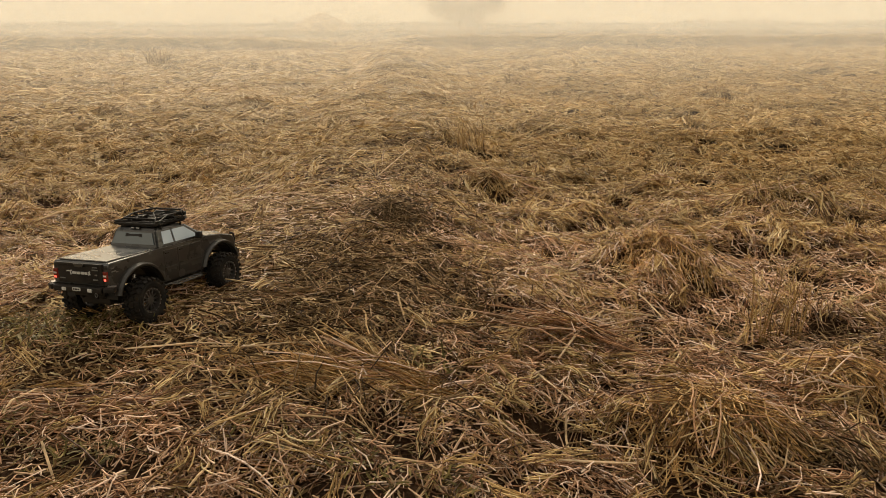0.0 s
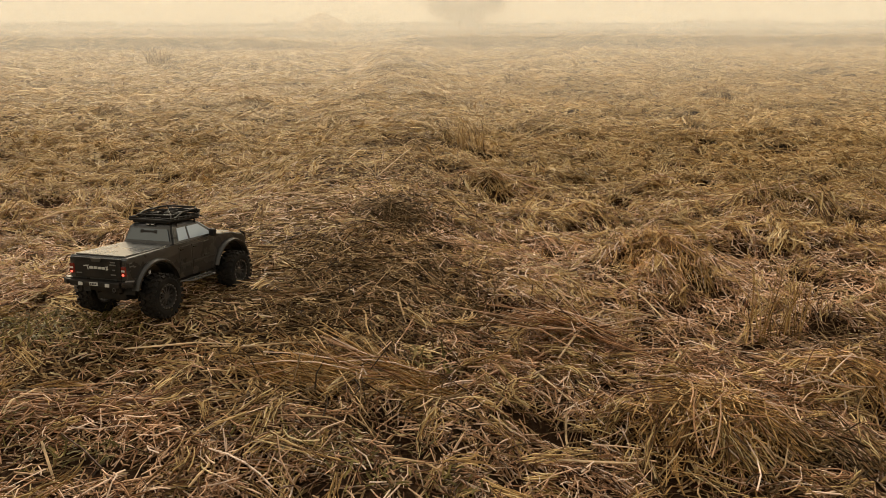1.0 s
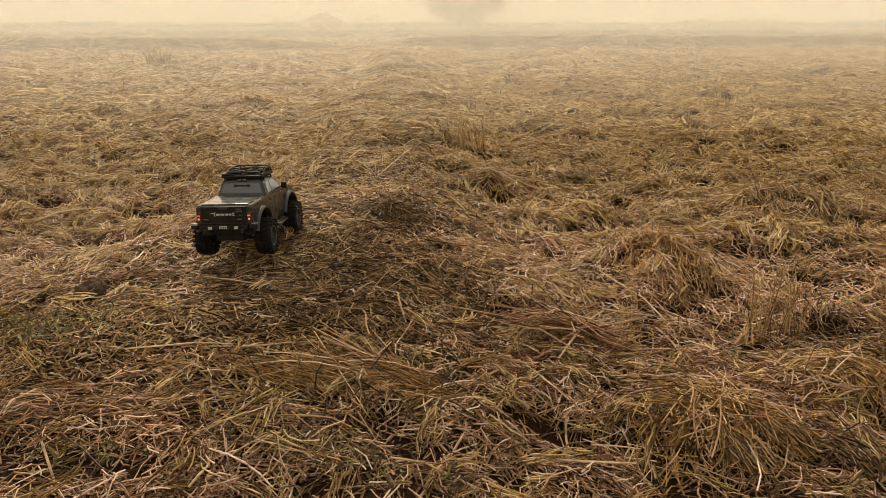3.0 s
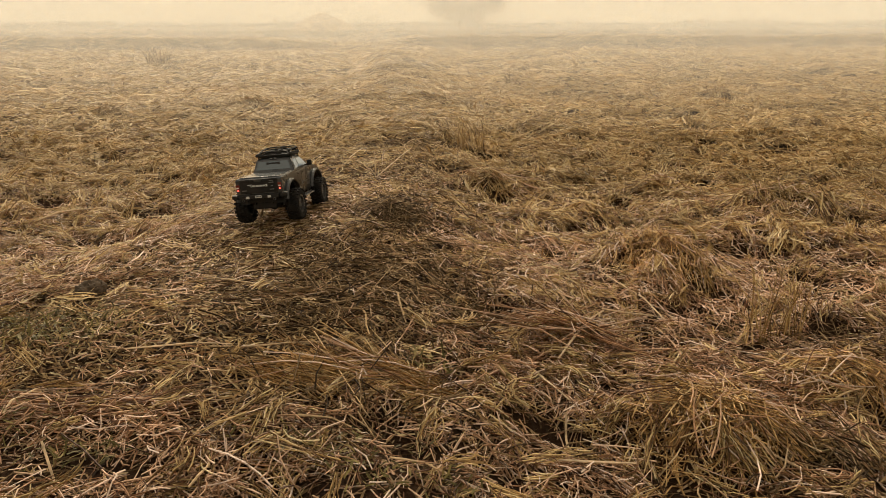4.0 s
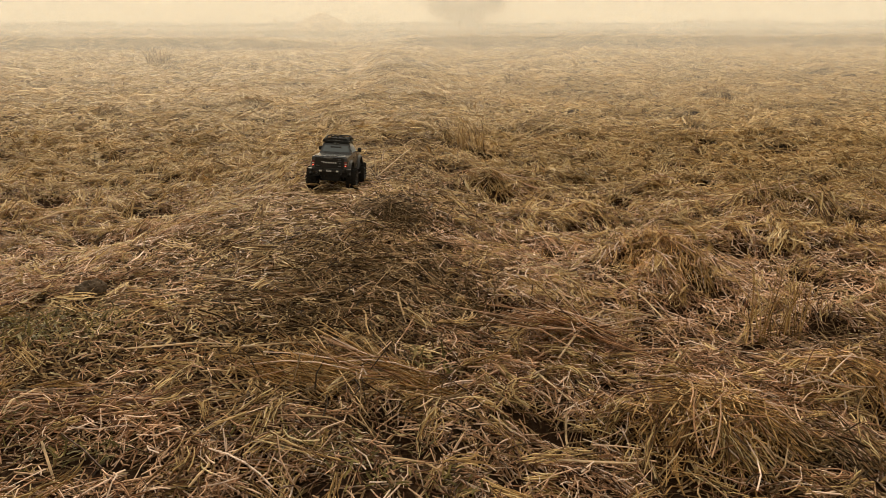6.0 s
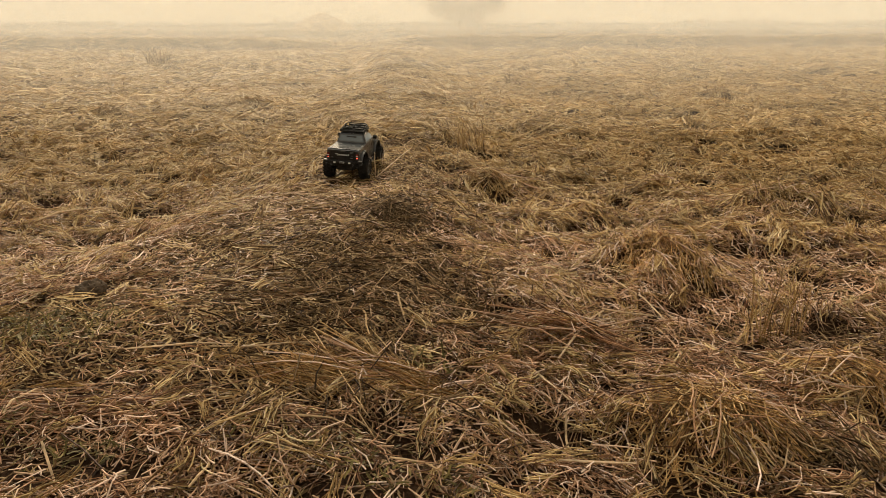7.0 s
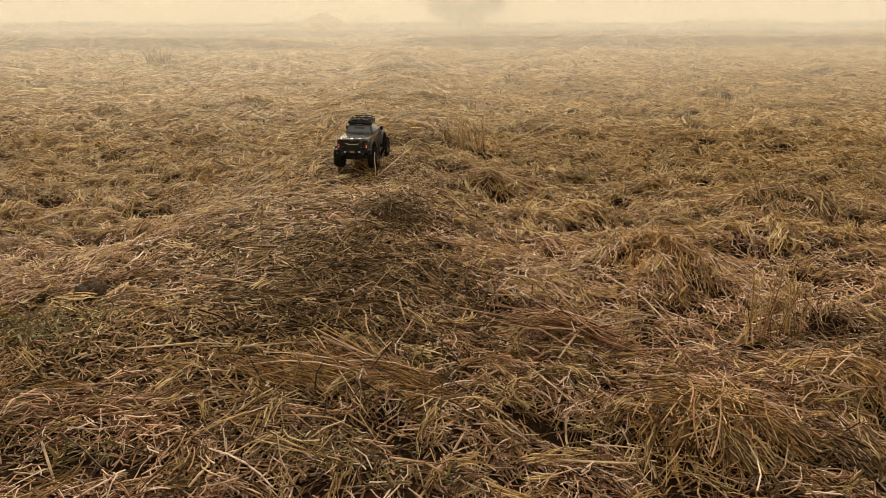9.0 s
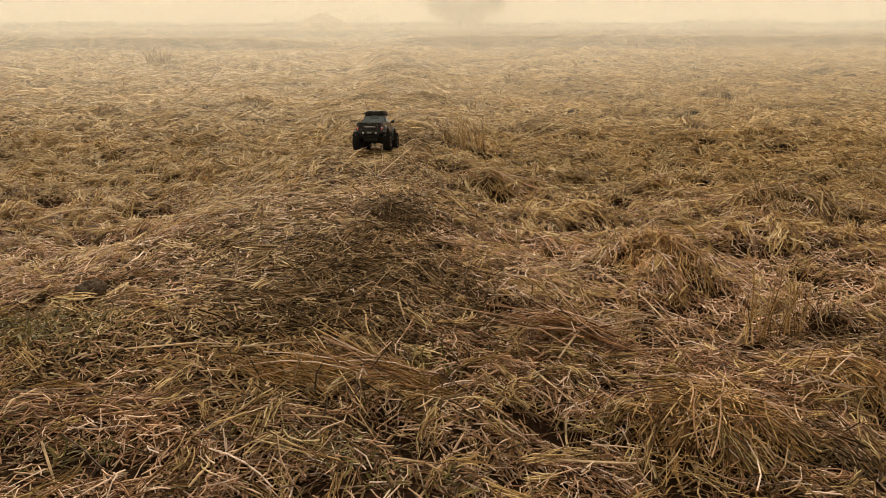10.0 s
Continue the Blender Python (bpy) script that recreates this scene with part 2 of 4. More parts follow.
def stems(rng, x, y, length, width, lift, tilt, azimuth, sides=3, segs=3, bend=0.24, height=land):
    """Dry stems as bent blades (sides=2) or three-sided straws (sides=3). Returns verts, faces."""
    n = len(x)
    dx, dy = np.cos(azimuth), np.sin(azimuth)
    eps = 0.04
    steep = 0.7 if length.mean() < 0.3 else 0.25
    tilt = np.clip(tilt, -0.8, 0.8)
    gx = np.clip((height(x + eps, y) - height(x - eps, y)) / (2 * eps), -steep, steep)
    gy = np.clip((height(x, y + eps) - height(x, y - eps)) / (2 * eps), -steep, steep)
    slope = gx * dx + gy * dy
    base = height(x, y) + lift
    t = np.linspace(-0.5, 0.5, segs + 1)
    cx, cz = rng.normal(0, bend, n), rng.normal(0, bend * 0.4, n) - bend * 0.15
    rings = []
    for tk in t:
        along = tk * length
        q = (tk * tk - 0.083) * length
        px = x + dx * along - dy * q * cx
        py = y + dy * along + dx * q * cx
        pz = base + along * (slope + np.tan(tilt)) + q * cz
        taper = 1 - 0.5 * max(0.0, tk)
        for s in range(sides):
            a = 2 * math.pi * s / sides
            if sides == 2:
                roll = rng_roll(n, rng) if not rings else roll
                ox, oz = (1 if s else -1) * np.cos(roll), (1 if s else -1) * np.sin(roll)
            else:
                ox, oz = math.cos(a), math.sin(a)
            r = width * 0.5 * taper
            rings.append(np.stack([px - dy * r * ox, py + dx * r * ox, pz + r * oz], -1))
    v = np.stack(rings, 1).reshape(-1, 3)
    per = (segs + 1) * sides
    f = []
    for k in range(segs):
        for s in range(sides if sides > 2 else 1):
            a, b = k * sides + s, k * sides + (s + 1) % sides
            f.append((a, b, b + sides, a + sides))
    f = (np.array(f)[None] + (np.arange(n) * per)[:, None, None]).reshape(-1, 4)
    return v, f


def rng_roll(n, rng):
    return rng.uniform(-0.6, 0.6, n)


def wedge(rng, n, y0, y1, spread=0.78, margin=0.45):
    """Random places over the field between two distances, wider farther out."""
    y = np.sqrt(rng.uniform(0, 1, n) * (y1 ** 2 - y0 ** 2) + y0 ** 2)
    x = rng.uniform(-1, 1, n) * (y * spread + margin)
    return x, y


def lie(rng, x, y, strength=0.6):
    """Stems lie in loosely combed swathes."""
    flow = 2.6 * value_noise(x * 2.3, y * 2.3, 11) + 0.25 + rng.normal(0, strength, len(x))
    return np.where(rng.uniform(0, 1, len(x)) < 0.75, rng.uniform(0, 2 * math.pi, len(x)), flow)


def litter(name, label, rng, n, y0, y1, material, length, width, lift, tilt, sides, segs, keep=None, bend=0.24):
    x, y = wedge(rng, n, y0, y1)
    if keep is not None:
        k = rng.uniform(0, 1, n) < keep(x, y)
        x, y = x[k], y[k]
    n = len(x)
    v, f = stems(rng, x, y, np.minimum(rng.lognormal(math.log(length), 0.45, n), length * 2.1), width * rng.uniform(0.6, 1.4, n), rng.uniform(0, 1, n) ** 1.5 * lift * (1 - 0.75 * wheel_track(x, y)) + 0.001,
                 rng.normal(0, tilt, n) * (1 - 0.75 * wheel_track(x, y)), lie(rng, x, y), sides, segs, bend)
    return tagged(new(name, mesh_np(name, v, f, material)), label, "straw", kind="stuff")


R = np.random.default_rng(7)


def trampled(x, y):
    """1 on the bare, trodden patch and wheel track where only broken bits lie."""
    q = (((x + 0.62) / 0.62) ** 2 + ((y - 1.52) / 0.26) ** 2) ** 1.5
    return np.clip(np.exp(-q) * 1.1 + 0.7 * wheel_track(x, y), 0, 1)


def darker(x, y):
    """1 where the straw is darker: ridge flank, front middle and lower right."""
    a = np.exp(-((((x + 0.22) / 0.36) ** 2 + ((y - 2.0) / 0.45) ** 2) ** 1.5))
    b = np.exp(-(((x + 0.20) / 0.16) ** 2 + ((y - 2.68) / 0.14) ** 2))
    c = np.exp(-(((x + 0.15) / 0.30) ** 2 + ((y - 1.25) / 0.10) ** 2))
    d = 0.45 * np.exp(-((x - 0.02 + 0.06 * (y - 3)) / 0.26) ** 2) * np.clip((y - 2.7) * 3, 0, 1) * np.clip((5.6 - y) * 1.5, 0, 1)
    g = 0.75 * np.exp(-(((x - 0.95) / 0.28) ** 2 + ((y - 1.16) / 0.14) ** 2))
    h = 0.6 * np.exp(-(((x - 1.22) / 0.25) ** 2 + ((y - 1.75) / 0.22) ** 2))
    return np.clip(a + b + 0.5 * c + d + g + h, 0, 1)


def crest(x, y):
    """1 on the near crest of the ridge, where the straw is broken up short."""
    xc = np.interp(y, [1.4, 1.7, 2.5, 3.0, 5.0], [-0.75, -0.72, -0.56, -0.48, -0.42])
    w = np.interp(y, [1.4, 1.7, 2.6, 3.5, 5.5], [0.75, 0.66, 0.52, 0.42, 0.36])
    return np.exp(-(np.abs(x - xc + 0.05 * value_noise(x * 7, y * 7, 51)) / w) ** 5) * np.clip((y - 1.25) * 4, 0, 1) * np.clip((5.6 - y) * 1.5, 0, 1)


def hollow(x, y):
    return np.clip(sum(np.exp(-((x - hx) / w0) ** 2 - ((y - hy) / (w0 * 0.7)) ** 2) for hx, hy, w0, dz in HOLLOWS) + np.exp(-((x + 1.02) / 0.06) ** 2 - ((y - 1.80) / 0.07) ** 2), 0, 1)


def pit(x, y):
    """Gaps in the straw where the dark soil shows."""
    return np.minimum(1, np.clip((value_noise(x * 6.5, y * 8.5, 31) + 0.5 * value_noise(x * 15, y * 18, 33) - 0.2) * 2.2, 0, 1) + hollow(x, y))


def wisps(name, label, rng, bunches, per, y0, y1, material, length, width, lift, tilt, sides, segs, keep=None, bend=0.5):
    """Small bunches of stems that lie and bend together."""
    bx, by = wedge(rng, bunches, y0, y1)
    if keep is not None:
        k = rng.uniform(0, 1, bunches) < keep(bx, by)
        bx, by = bx[k], by[k]
    m = len(bx)
    long = np.repeat(length * rng.uniform(0.6, 1.5, m), per)
    az = np.repeat(rng.uniform(0, 2 * math.pi, m), per)
    along, across = rng.normal(0, 0.22, m * per) * long, rng.normal(0, 0.11, m * per) * long
    x = np.repeat(bx, per) + along * np.cos(az) - across * np.sin(az)
    y = np.repeat(by, per) + along * np.sin(az) + across * np.cos(az)
    v, f = stems(rng, x, y, long * rng.uniform(0.6, 1.2, m * per), width * rng.uniform(0.6, 1.4, m * per), np.repeat(lift * rng.uniform(0.2, 1, m), per) + rng.uniform(0, 0.012, m * per),
                 np.repeat(rng.normal(0, tilt, m), per) + rng.normal(0, 0.10, m * per), az + rng.normal(0, 0.20, m * per), sides, segs, bend)
    return tagged(new(name, mesh_np(name, v, f, material)), label, "straw", kind="stuff")


# broken old litter underneath, coloured dark for gap shade, then the loose stems on top
litter("damp_litter", "old straw bits pressed into the soil, coloured dark for gap shade", R, 32000, 0.8, 3.4, STRAW_DARK, 0.045, 0.004, 0.008, 0.06, 2, 2)
for count, y0, y1, sides in ((38000, 0.82, 2.0, 3), (130000, 2.0, 4.2, 2)):
    litter("straw_litter", "golden dry straw stems strewn over the ground", R, count, y0, y1, STRAW, 0.045, 0.0029 if sides == 3 else 0.0036, 0.040, 0.21, sides, 2,
           lambda x, y: (1 - 0.78 * trampled(x, y)) * (1 - 0.48 * crest(x, y)) * (1 - 0.9 * darker(x, y)) * (1 - 0.92 * pit(x, y)) * np.clip((4.2 - y) / 1.4, 0, 1), 0.4)
litter("long_straw", "long pale straw stalks lying loose on top", R, 2200, 0.85, 3.6, STRAW, 0.135, 0.0033, 0.045, 0.16, 3, 4,
       lambda x, y: (1 - 0.6 * trampled(x, y)) * (1 - 0.7 * crest(x, y)) * (1 - 0.5 * darker(x, y)))
for count, y0, y1, sides in ((600, 0.85, 1.7, 3), (2400, 1.7, 3.4, 2)):
    wisps("straw_wisp", "small bunches of bent golden straw", R, count, 12, y0, y1, STRAW_MID, 0.072, 0.0030 if sides == 3 else 0.0036, 0.04, 0.18, sides, 3,
          lambda x, y: (1 - 0.85 * np.maximum(trampled(x, y), crest(x, y))) * (1 - 0.85 * darker(x, y)) * (1 - 0.9 * pit(x, y)))
litter("chaff", "short broken straw bits and chaff", R, 90000, 0.85, 3.4, CHAFF, 0.032, 0.0040, 0.016, 0.26, 2, 2, lambda x, y: 0.12 + 0.88 * np.maximum(trampled(x, y), 0.8 * crest(x, y)), 0.6)
litter("grey_straw", "grey-brown straw on the ridge flank", R, 50000, 1.0, 3.2, STRAW_DARK, 0.070, 0.0036, 0.05, 0.30, 3, 2, lambda x, y: darker(x, y), 0.4)
litter("brown_straw", "brown straw on the far ridge flank", R, 90000, 3.0, 5.8, STRAW_DARK, 0.070, 0.0055, 0.05, 0.24, 2, 2, lambda x, y: darker(x, y), 0.5)
litter("chaff", "short broken straw bits along the wheel track", R, 95000, 2.0, 5.4, CHAFF, 0.038, 0.0040, 0.014, 0.22, 2, 2, lambda x, y: np.maximum(wheel_track(x, y), 0.75 * crest(x, y)), 0.9)
litter("straw_litter", "golden dry straw stems matted over the field", R, 150000, 2.7, 6.3, STRAW_MID, 0.068, 0.0047, 0.05, 0.23, 2, 2, lambda x, y: (1 - 0.85 * pit(x, y)) * (1 - 0.8 * darker(x, y)) * (1 - 0.55 * crest(x, y)) * np.clip((y - 2.7) / 1.2, 0, 1) * np.clip((6.3 - y) / 1.3, 0, 1), 0.5)
wisps("straw_wisp", "small bunches of bent golden straw", R, 5200, 12, 2.7, 6.5, STRAW_MID, 0.095, 0.0048, 0.05, 0.18, 2, 3,
      lambda x, y: (1 - 0.8 * crest(x, y)) * (1 - 0.7 * darker(x, y)) * (1 - 0.7 * pit(x, y)))
litter("straw_litter", "golden dry straw stems matted over the field", R, 125000, 5.0, 11.0, STRAW_FAR, 0.105, 0.0088, 0.05, 0.18, 2, 2, lambda x, y: (1 - 0.6 * pit(x * 0.8, y * 0.8)) * np.clip((y - 5.0) / 1.2, 0, 1) * np.clip((11 - y) / 2, 0, 1), 0.45)
wisps("straw_wisp", "small bunches of bent pale straw in the field", R, 5200, 9, 5.8, 12.5, STRAW_FAR, 0.16, 0.009, 0.05, 0.14, 2, 2, lambda x, y: (1 - 0.6 * pit(x * 0.8, y * 0.8)))
litter("straw_litter", "pale dry straw covering the far field", R, 150000, 8.8, 30.0, STRAW_FAR, 0.20, 0.016, 0.06, 0.08, 2, 1, lambda x, y: (1 - 0.5 * pit(x * 0.4, y * 0.4)) * np.where(np.abs(y - bund_line(x)) < 1.5, 0.6, 1.0))
wisps("straw_wisp", "bunches of pale straw standing up in the far field", R, 4200, 7, 11.0, 26.0, STRAW_FAR, 0.26, 0.014, 0.07, 0.10, 2, 2, lambda x, y: np.where(np.abs(y - bund_line(x)) < 2.2, 0.0, 1.0) * (1 - 0.8 * pit(x * 0.4, y * 0.4)))
litter("straw_litter", "pale dry straw covering the far field", R, 46000, 24.0, 60.0, STRAW_FAR, 0.5, 0.03, 0.03, 0.03, 2, 1, lambda x, y: np.where(np.abs(y - bund_line(x)) < 2.4, 0.0, 1.0))


def gathered(name, v, f, material, label, category, group, x, y, stuff="stems"):
    """A thing made of countless stems: an empty at its base and one joined part."""
    top = tagged(new(name), label, category, group)
    top.matrix_basis = pose(x, y, float(land(x, y)))
    ob = tagged(new(stuff, mesh_np(stuff, v - np.array([x, y, float(land(x, y))]), f, material)), kind="stuff")
    ob.parent = top
    return top


def clump(name, label, rng, cx, cy, wx, wy, n, length, width, lift, material, tilt=0.17, azimuth=None, spread=0.5, category="straw heap", sides=3, loose=0):
    """A heap or bundle of stems, thickest at its middle."""
    x, y = cx + rng.normal(0, wx * 0.5, n), cy + rng.normal(0, wy * 0.5, n)
    az = rng.uniform(0, math.pi, n) if azimuth is None else azimuth + rng.normal(0, spread, n)
    q = np.exp(-(((x - cx) / wx) ** 2 + ((y - cy) / wy) ** 2))
    v, f = stems(rng, x, y, rng.lognormal(math.log(length), 0.4, n), width * rng.uniform(0.6, 1.4, n), lift * q * rng.uniform(0, 1, n) + 0.004, rng.normal(0, tilt, n), az, sides, 2, 0.5)
    top = gathered(name, v, f, material, label, category, "heaps of straw on the field" if category == "straw heap" else "combed swathes of straw", cx, cy)
    base = np.array([cx, cy, float(land(cx, cy))])
    for _ in range(loose):  # single stalks lying loose on top
        x, y = cx + rng.normal(0, wx * 0.45, 1), cy + rng.normal(0, wy * 0.45, 1)
        az = rng.uniform(0, math.pi, 1) if azimuth is None else azimuth + rng.normal(0, spread, 1)
        v, f = stems(rng, x, y, length * rng.uniform(1.1, 2.0, 1), np.full(1, width * 1.25), np.full(1, lift * 0.8 + 0.012), rng.normal(0, 0.10, 1), az, 4, 3, 0.3)
        ob = new("stalk", mesh_np("stalk", v - base, f, STRAW))
        ob.parent = top
    return top


for k, (hx, hy, wx, wy, hz) in enumerate(HEAPS):
    far = hy > 5.5
    n = int((2200 if hy < 3 else 1000 if not far else 300) * (wx * wy / 0.05) ** 0.7)
    dark = k in (7,)
    clump("straw_heap", "dark tangled straw on the ridge" if dark else ("loose golden heap of tangled straw" if not far else "low heap of matted straw in mist"), R, hx, hy, wx, wy, n,
          0.065 if not far else 0.14, 0.0030 if not far else 0.006, 0.05, STRAW_DARK if dark else (STRAW_MID if hy > 2.6 else STRAW_ORANGE), category="straw heap", sides=3 if hy < 1.9 else 2, loose=24 if hy < 4 and not dark else 0)
clump("straw_bundle", "swathe of combed straw stalks lying together", R, -0.20, 1.40, 0.20, 0.05, 900, 0.15, 0.0026, 0.035, STRAW_ORANGE, 0.06, radians(-28), 0.18, "straw", loose=14)
clump("straw_bundle", "swathe of long pale stalks lying together", R, -0.78, 1.25, 0.28, 0.05, 260, 0.17, 0.0027, 0.02, STRAW, 0.05, radians(4), 0.16, "straw", loose=14)
clump("straw_bundle", "long stalks leaning over a hollow in the straw", R, 0.42, 1.70, 0.17, 0.05, 160, 0.22, 0.0035, 0.06, STRAW, 0.18, radians(20), 0.5, "straw", loose=14)


def tuft(label, x, y, n, tall, spread, lean, width=0.0034, material=None):
    """Standing stubble: upright stems from one root."""
    rng = R
    z0 = float(land(x, y))
    top = tagged(new("stubble_tuft"), label, "stubble", "tufts of standing stubble")
    top.matrix_basis = pose(x, y, z0)
    for k in range(n):
        a, r = rng.uniform(0, 2 * math.pi), spread * math.sqrt(rng.uniform())
        bx, by = r * math.cos(a), r * 0.6 * math.sin(a)
        h = tall * rng.uniform(0.35, 1.0) if k else tall
        lx, ly = rng.normal(0, lean), rng.normal(0, lean)
        kink = rng.uniform(-0.25, 0.25)
        pts = [(bx, by, -0.012), (bx + lx * h * 0.4, by + ly * h * 0.4, h * 0.45), (bx + lx * h, by + ly * h, h * 0.8), (bx + (lx * 1.4 + kink * 0.5) * h, by + ly * 1.4 * h, h)]
        w = width * rng.uniform(0.6, 1.2)
        v, f = [], []
        for i, p in enumerate(pts):
            rr = w * 0.5 * (1 - 0.2 * i)
            for s in range(4):
                v.append((p[0] + rr * math.cos(s * 1.571), p[1] + rr * math.sin(s * 1.571), p[2]))
        for i in range(3):
            for s in range(4):
                f.append((i * 4 + s, i * 4 + (s + 1) % 4, i * 4 + 4 + (s + 1) % 4, i * 4 + 4 + s))
        f.append((12, 13, 14, 15))
        ob = new("stalk", mesh_np("stalk", np.array(v), np.array(f), material or STRAW))
        ob.parent = top
    return top


tuft("tall upright clump of dry golden stubble stalks", 1.01, 1.90, 38, 0.33, 0.085, 0.17, 0.0042, STRAW_FAR)
tuft("upright clump of dry stubble on the ridge side", 0.21, 4.93, 46, 0.27, 0.13, 0.16, 0.005, STRAW_FAR)
tuft("dark spiky tuft of stubble in mist", -6.38, 15.8, 70, 0.36, 0.24, 0.28, 0.022, STRAW_DARK)
tuft("thin upright straw stalks", 1.86, 5.05, 5, 0.17, 0.03, 0.08, 0.005)
tuft("small spiky tuft of stubble in mist", 1.06, 10.8, 18, 0.24, 0.10, 0.25, 0.012, STRAW_DARK)
tuft("single upright straw stalk", -2.84, 4.6, 3, 0.19, 0.02, 0.04, 0.005)
tuft("short upright straw stalks", 0.73, 1.89, 4, 0.11, 0.02, 0.10)
tuft("low tuft of reddish stubble", -2.22, 4.96, 22, 0.11, 0.12, 0.35, 0.004)
tuft("low tuft of leaning stubble", -1.42, 4.05, 16, 0.12, 0.09, 0.35, 0.004)
tuft("short upright straw stalks", 0.90, 3.48, 4, 0.12, 0.05, 0.25)
tuft("short upright straw stalks", -0.36, 3.96, 3, 0.11, 0.02, 0.10, 0.0045)
tuft("thin upright stalk in mist", 4.9, 12.0, 4, 0.24, 0.05, 0.12, 0.01)
tuft("short bent straw stalks", 1.55, 4.54, 5, 0.12, 0.05, 0.30, 0.0045)
tuft("leaning straw stalks beside the ridge", -1.12, 2.42, 9, 0.13, 0.10, 0.4, 0.004)
tuft("short bent straw stalks", 0.10, 1.98, 12, 0.10, 0.10, 0.4, 0.0035)


def stalk(label, pts, r):
    bm = bmesh.new()
    pts = [Vector((x, y, float(land(x, y)) + h)) for x, y, h in pts]
    rings = []
    for i, p in enumerate(pts):
        d = (pts[min(i + 1, len(pts) - 1)] - pts[max(i - 1, 0)]).normalized()
        u = d.cross(Vector((0.2, 0.3, 0.9))).normalized()
        w = d.cross(u)
        rr = 0.78 * r * (1.2 if i % 3 == 1 else 1.0) * (1 - 0.25 * i / len(pts))
        rings.append([bm.verts.new(p + (u * math.cos(k * 1.2566) + w * math.sin(k * 1.2566)) * rr) for k in range(5)])
    for p, q in zip(rings, rings[1:]):
        for k in range(5):
            bm.faces.new((p[k], p[(k + 1) % 5], q[(k + 1) % 5], q[k]))
    bm.faces.new(rings[0][::-1])
    bm.faces.new(rings[-1])
    me = bpy.data.meshes.new("straw_stalk")
    bm.to_mesh(me)
    bm.free()
    me.materials.append(PALE)
    return tagged(new("straw_stalk", me), label, "straw", group="single loose stalks")


PALE = straw_mat("pale_stalk", [(0.0, (0.48, 0.32, 0.16)), (1.0, (0.76, 0.57, 0.36))], 6.0, 0.45, 0.15)
stalk("bright pale broken stalk standing out of dark straw", [(-0.125, 1.74, 0.075), (-0.118, 1.71, 0.062), (-0.108, 1.68, 0.046), (-0.098, 1.65, 0.026)], 0.0032)
stalk("thick yellow-green stalk standing in the litter", [(-0.705, 1.03, 0.09), (-0.690, 1.015, 0.05), (-0.675, 1.0, 0.0), (-0.665, 0.99, -0.01)], 0.0028)
stalk("long thick stalk lying on the straw", [(-1.90, 3.05, 0.05), (-1.82, 3.12, 0.055), (-1.74, 3.22, 0.06), (-1.66, 3.30, 0.055)], 0.006)
stalk("long pale stalk lying across the straw", [(-1.62, 2.62, 0.05), (-1.54, 2.61, 0.05), (-1.44, 2.58, 0.045), (-1.36, 2.55, 0.04)], 0.004)
stalk("long pale stalk propped over a hollow", [(0.29, 1.54, 0.035), (0.35, 1.64, 0.06), (0.42, 1.76, 0.08), (0.48, 1.88, 0.085)], 0.0035)
stalk("long pale stalk propped over a hollow", [(0.48, 1.90, 0.09), (0.56, 1.92, 0.075), (0.66, 1.96, 0.05)], 0.0033)
stalk("flat pale stalk lying in the litter", [(0.22, 1.10, 0.045), (0.29, 1.105, 0.048), (0.37, 1.115, 0.046)], 0.0032)
stalk("thin long stalk lying across the bare patch", [(-0.56, 1.49, 0.018), (-0.47, 1.50, 0.02), (-0.38, 1.515, 0.022), (-0.29, 1.53, 0.02)], 0.0028)

stalk("pale stalk lying over brown straw", [(0.513, 1.806, 0.035), (0.520, 1.736, 0.040), (0.531, 1.665, 0.040), (0.530, 1.595, 0.035)], 0.003)
stalk("pale stalk lying over brown straw", [(0.216, 1.454, 0.035), (0.236, 1.412, 0.040), (0.253, 1.370, 0.040), (0.282, 1.328, 0.035)], 0.003)
stalk("pale stalk leaning out of a golden heap", [(0.797, 1.537, 0.035), (0.879, 1.617, 0.040), (0.955, 1.698, 0.040), (1.027, 1.778, 0.035)], 0.0034)
stalk("thin long stalk lying across the bare patch", [(-0.748, 1.450, 0.035), (-0.661, 1.459, 0.040), (-0.584, 1.468, 0.040), (-0.505, 1.477, 0.035)], 0.0026)
stalk("short pale stalk in the litter", [(-0.430, 0.968, 0.035), (-0.421, 0.988, 0.040), (-0.413, 1.010, 0.040), (-0.414, 1.030, 0.035)], 0.003)
stalk("reddish brown stalk lying in the litter", [(-0.098, 1.077, 0.035), (-0.073, 1.066, 0.040), (-0.033, 1.055, 0.040), (-0.002, 1.044, 0.035)], 0.0028)
stalk("pale stalk lying in the litter", [(-0.874, 1.183, 0.035), (-0.877, 1.218, 0.040), (-0.868, 1.254, 0.040), (-0.863, 1.289, 0.035)], 0.003)
stalk("pale stalk lying flat in the litter", [(-0.319, 1.176, 0.035), (-0.272, 1.176, 0.040), (-0.220, 1.177, 0.040), (-0.182, 1.177, 0.035)], 0.003)
stalk("pale stalk lying on a heap", [(0.705, 1.985, 0.035), (0.662, 2.083, 0.040), (0.605, 2.185, 0.040), (0.554, 2.283, 0.035)], 0.003)
stalk("short pale stalk in dark straw", [(-0.224, 1.708, 0.035), (-0.204, 1.654, 0.040), (-0.197, 1.598, 0.040), (-0.182, 1.544, 0.035)], 0.003)
stalk("pale stalk lying on a golden heap", [(0.712, 1.147, 0.035), (0.692, 1.162, 0.040), (0.660, 1.176, 0.040), (0.632, 1.191, 0.035)], 0.0032)
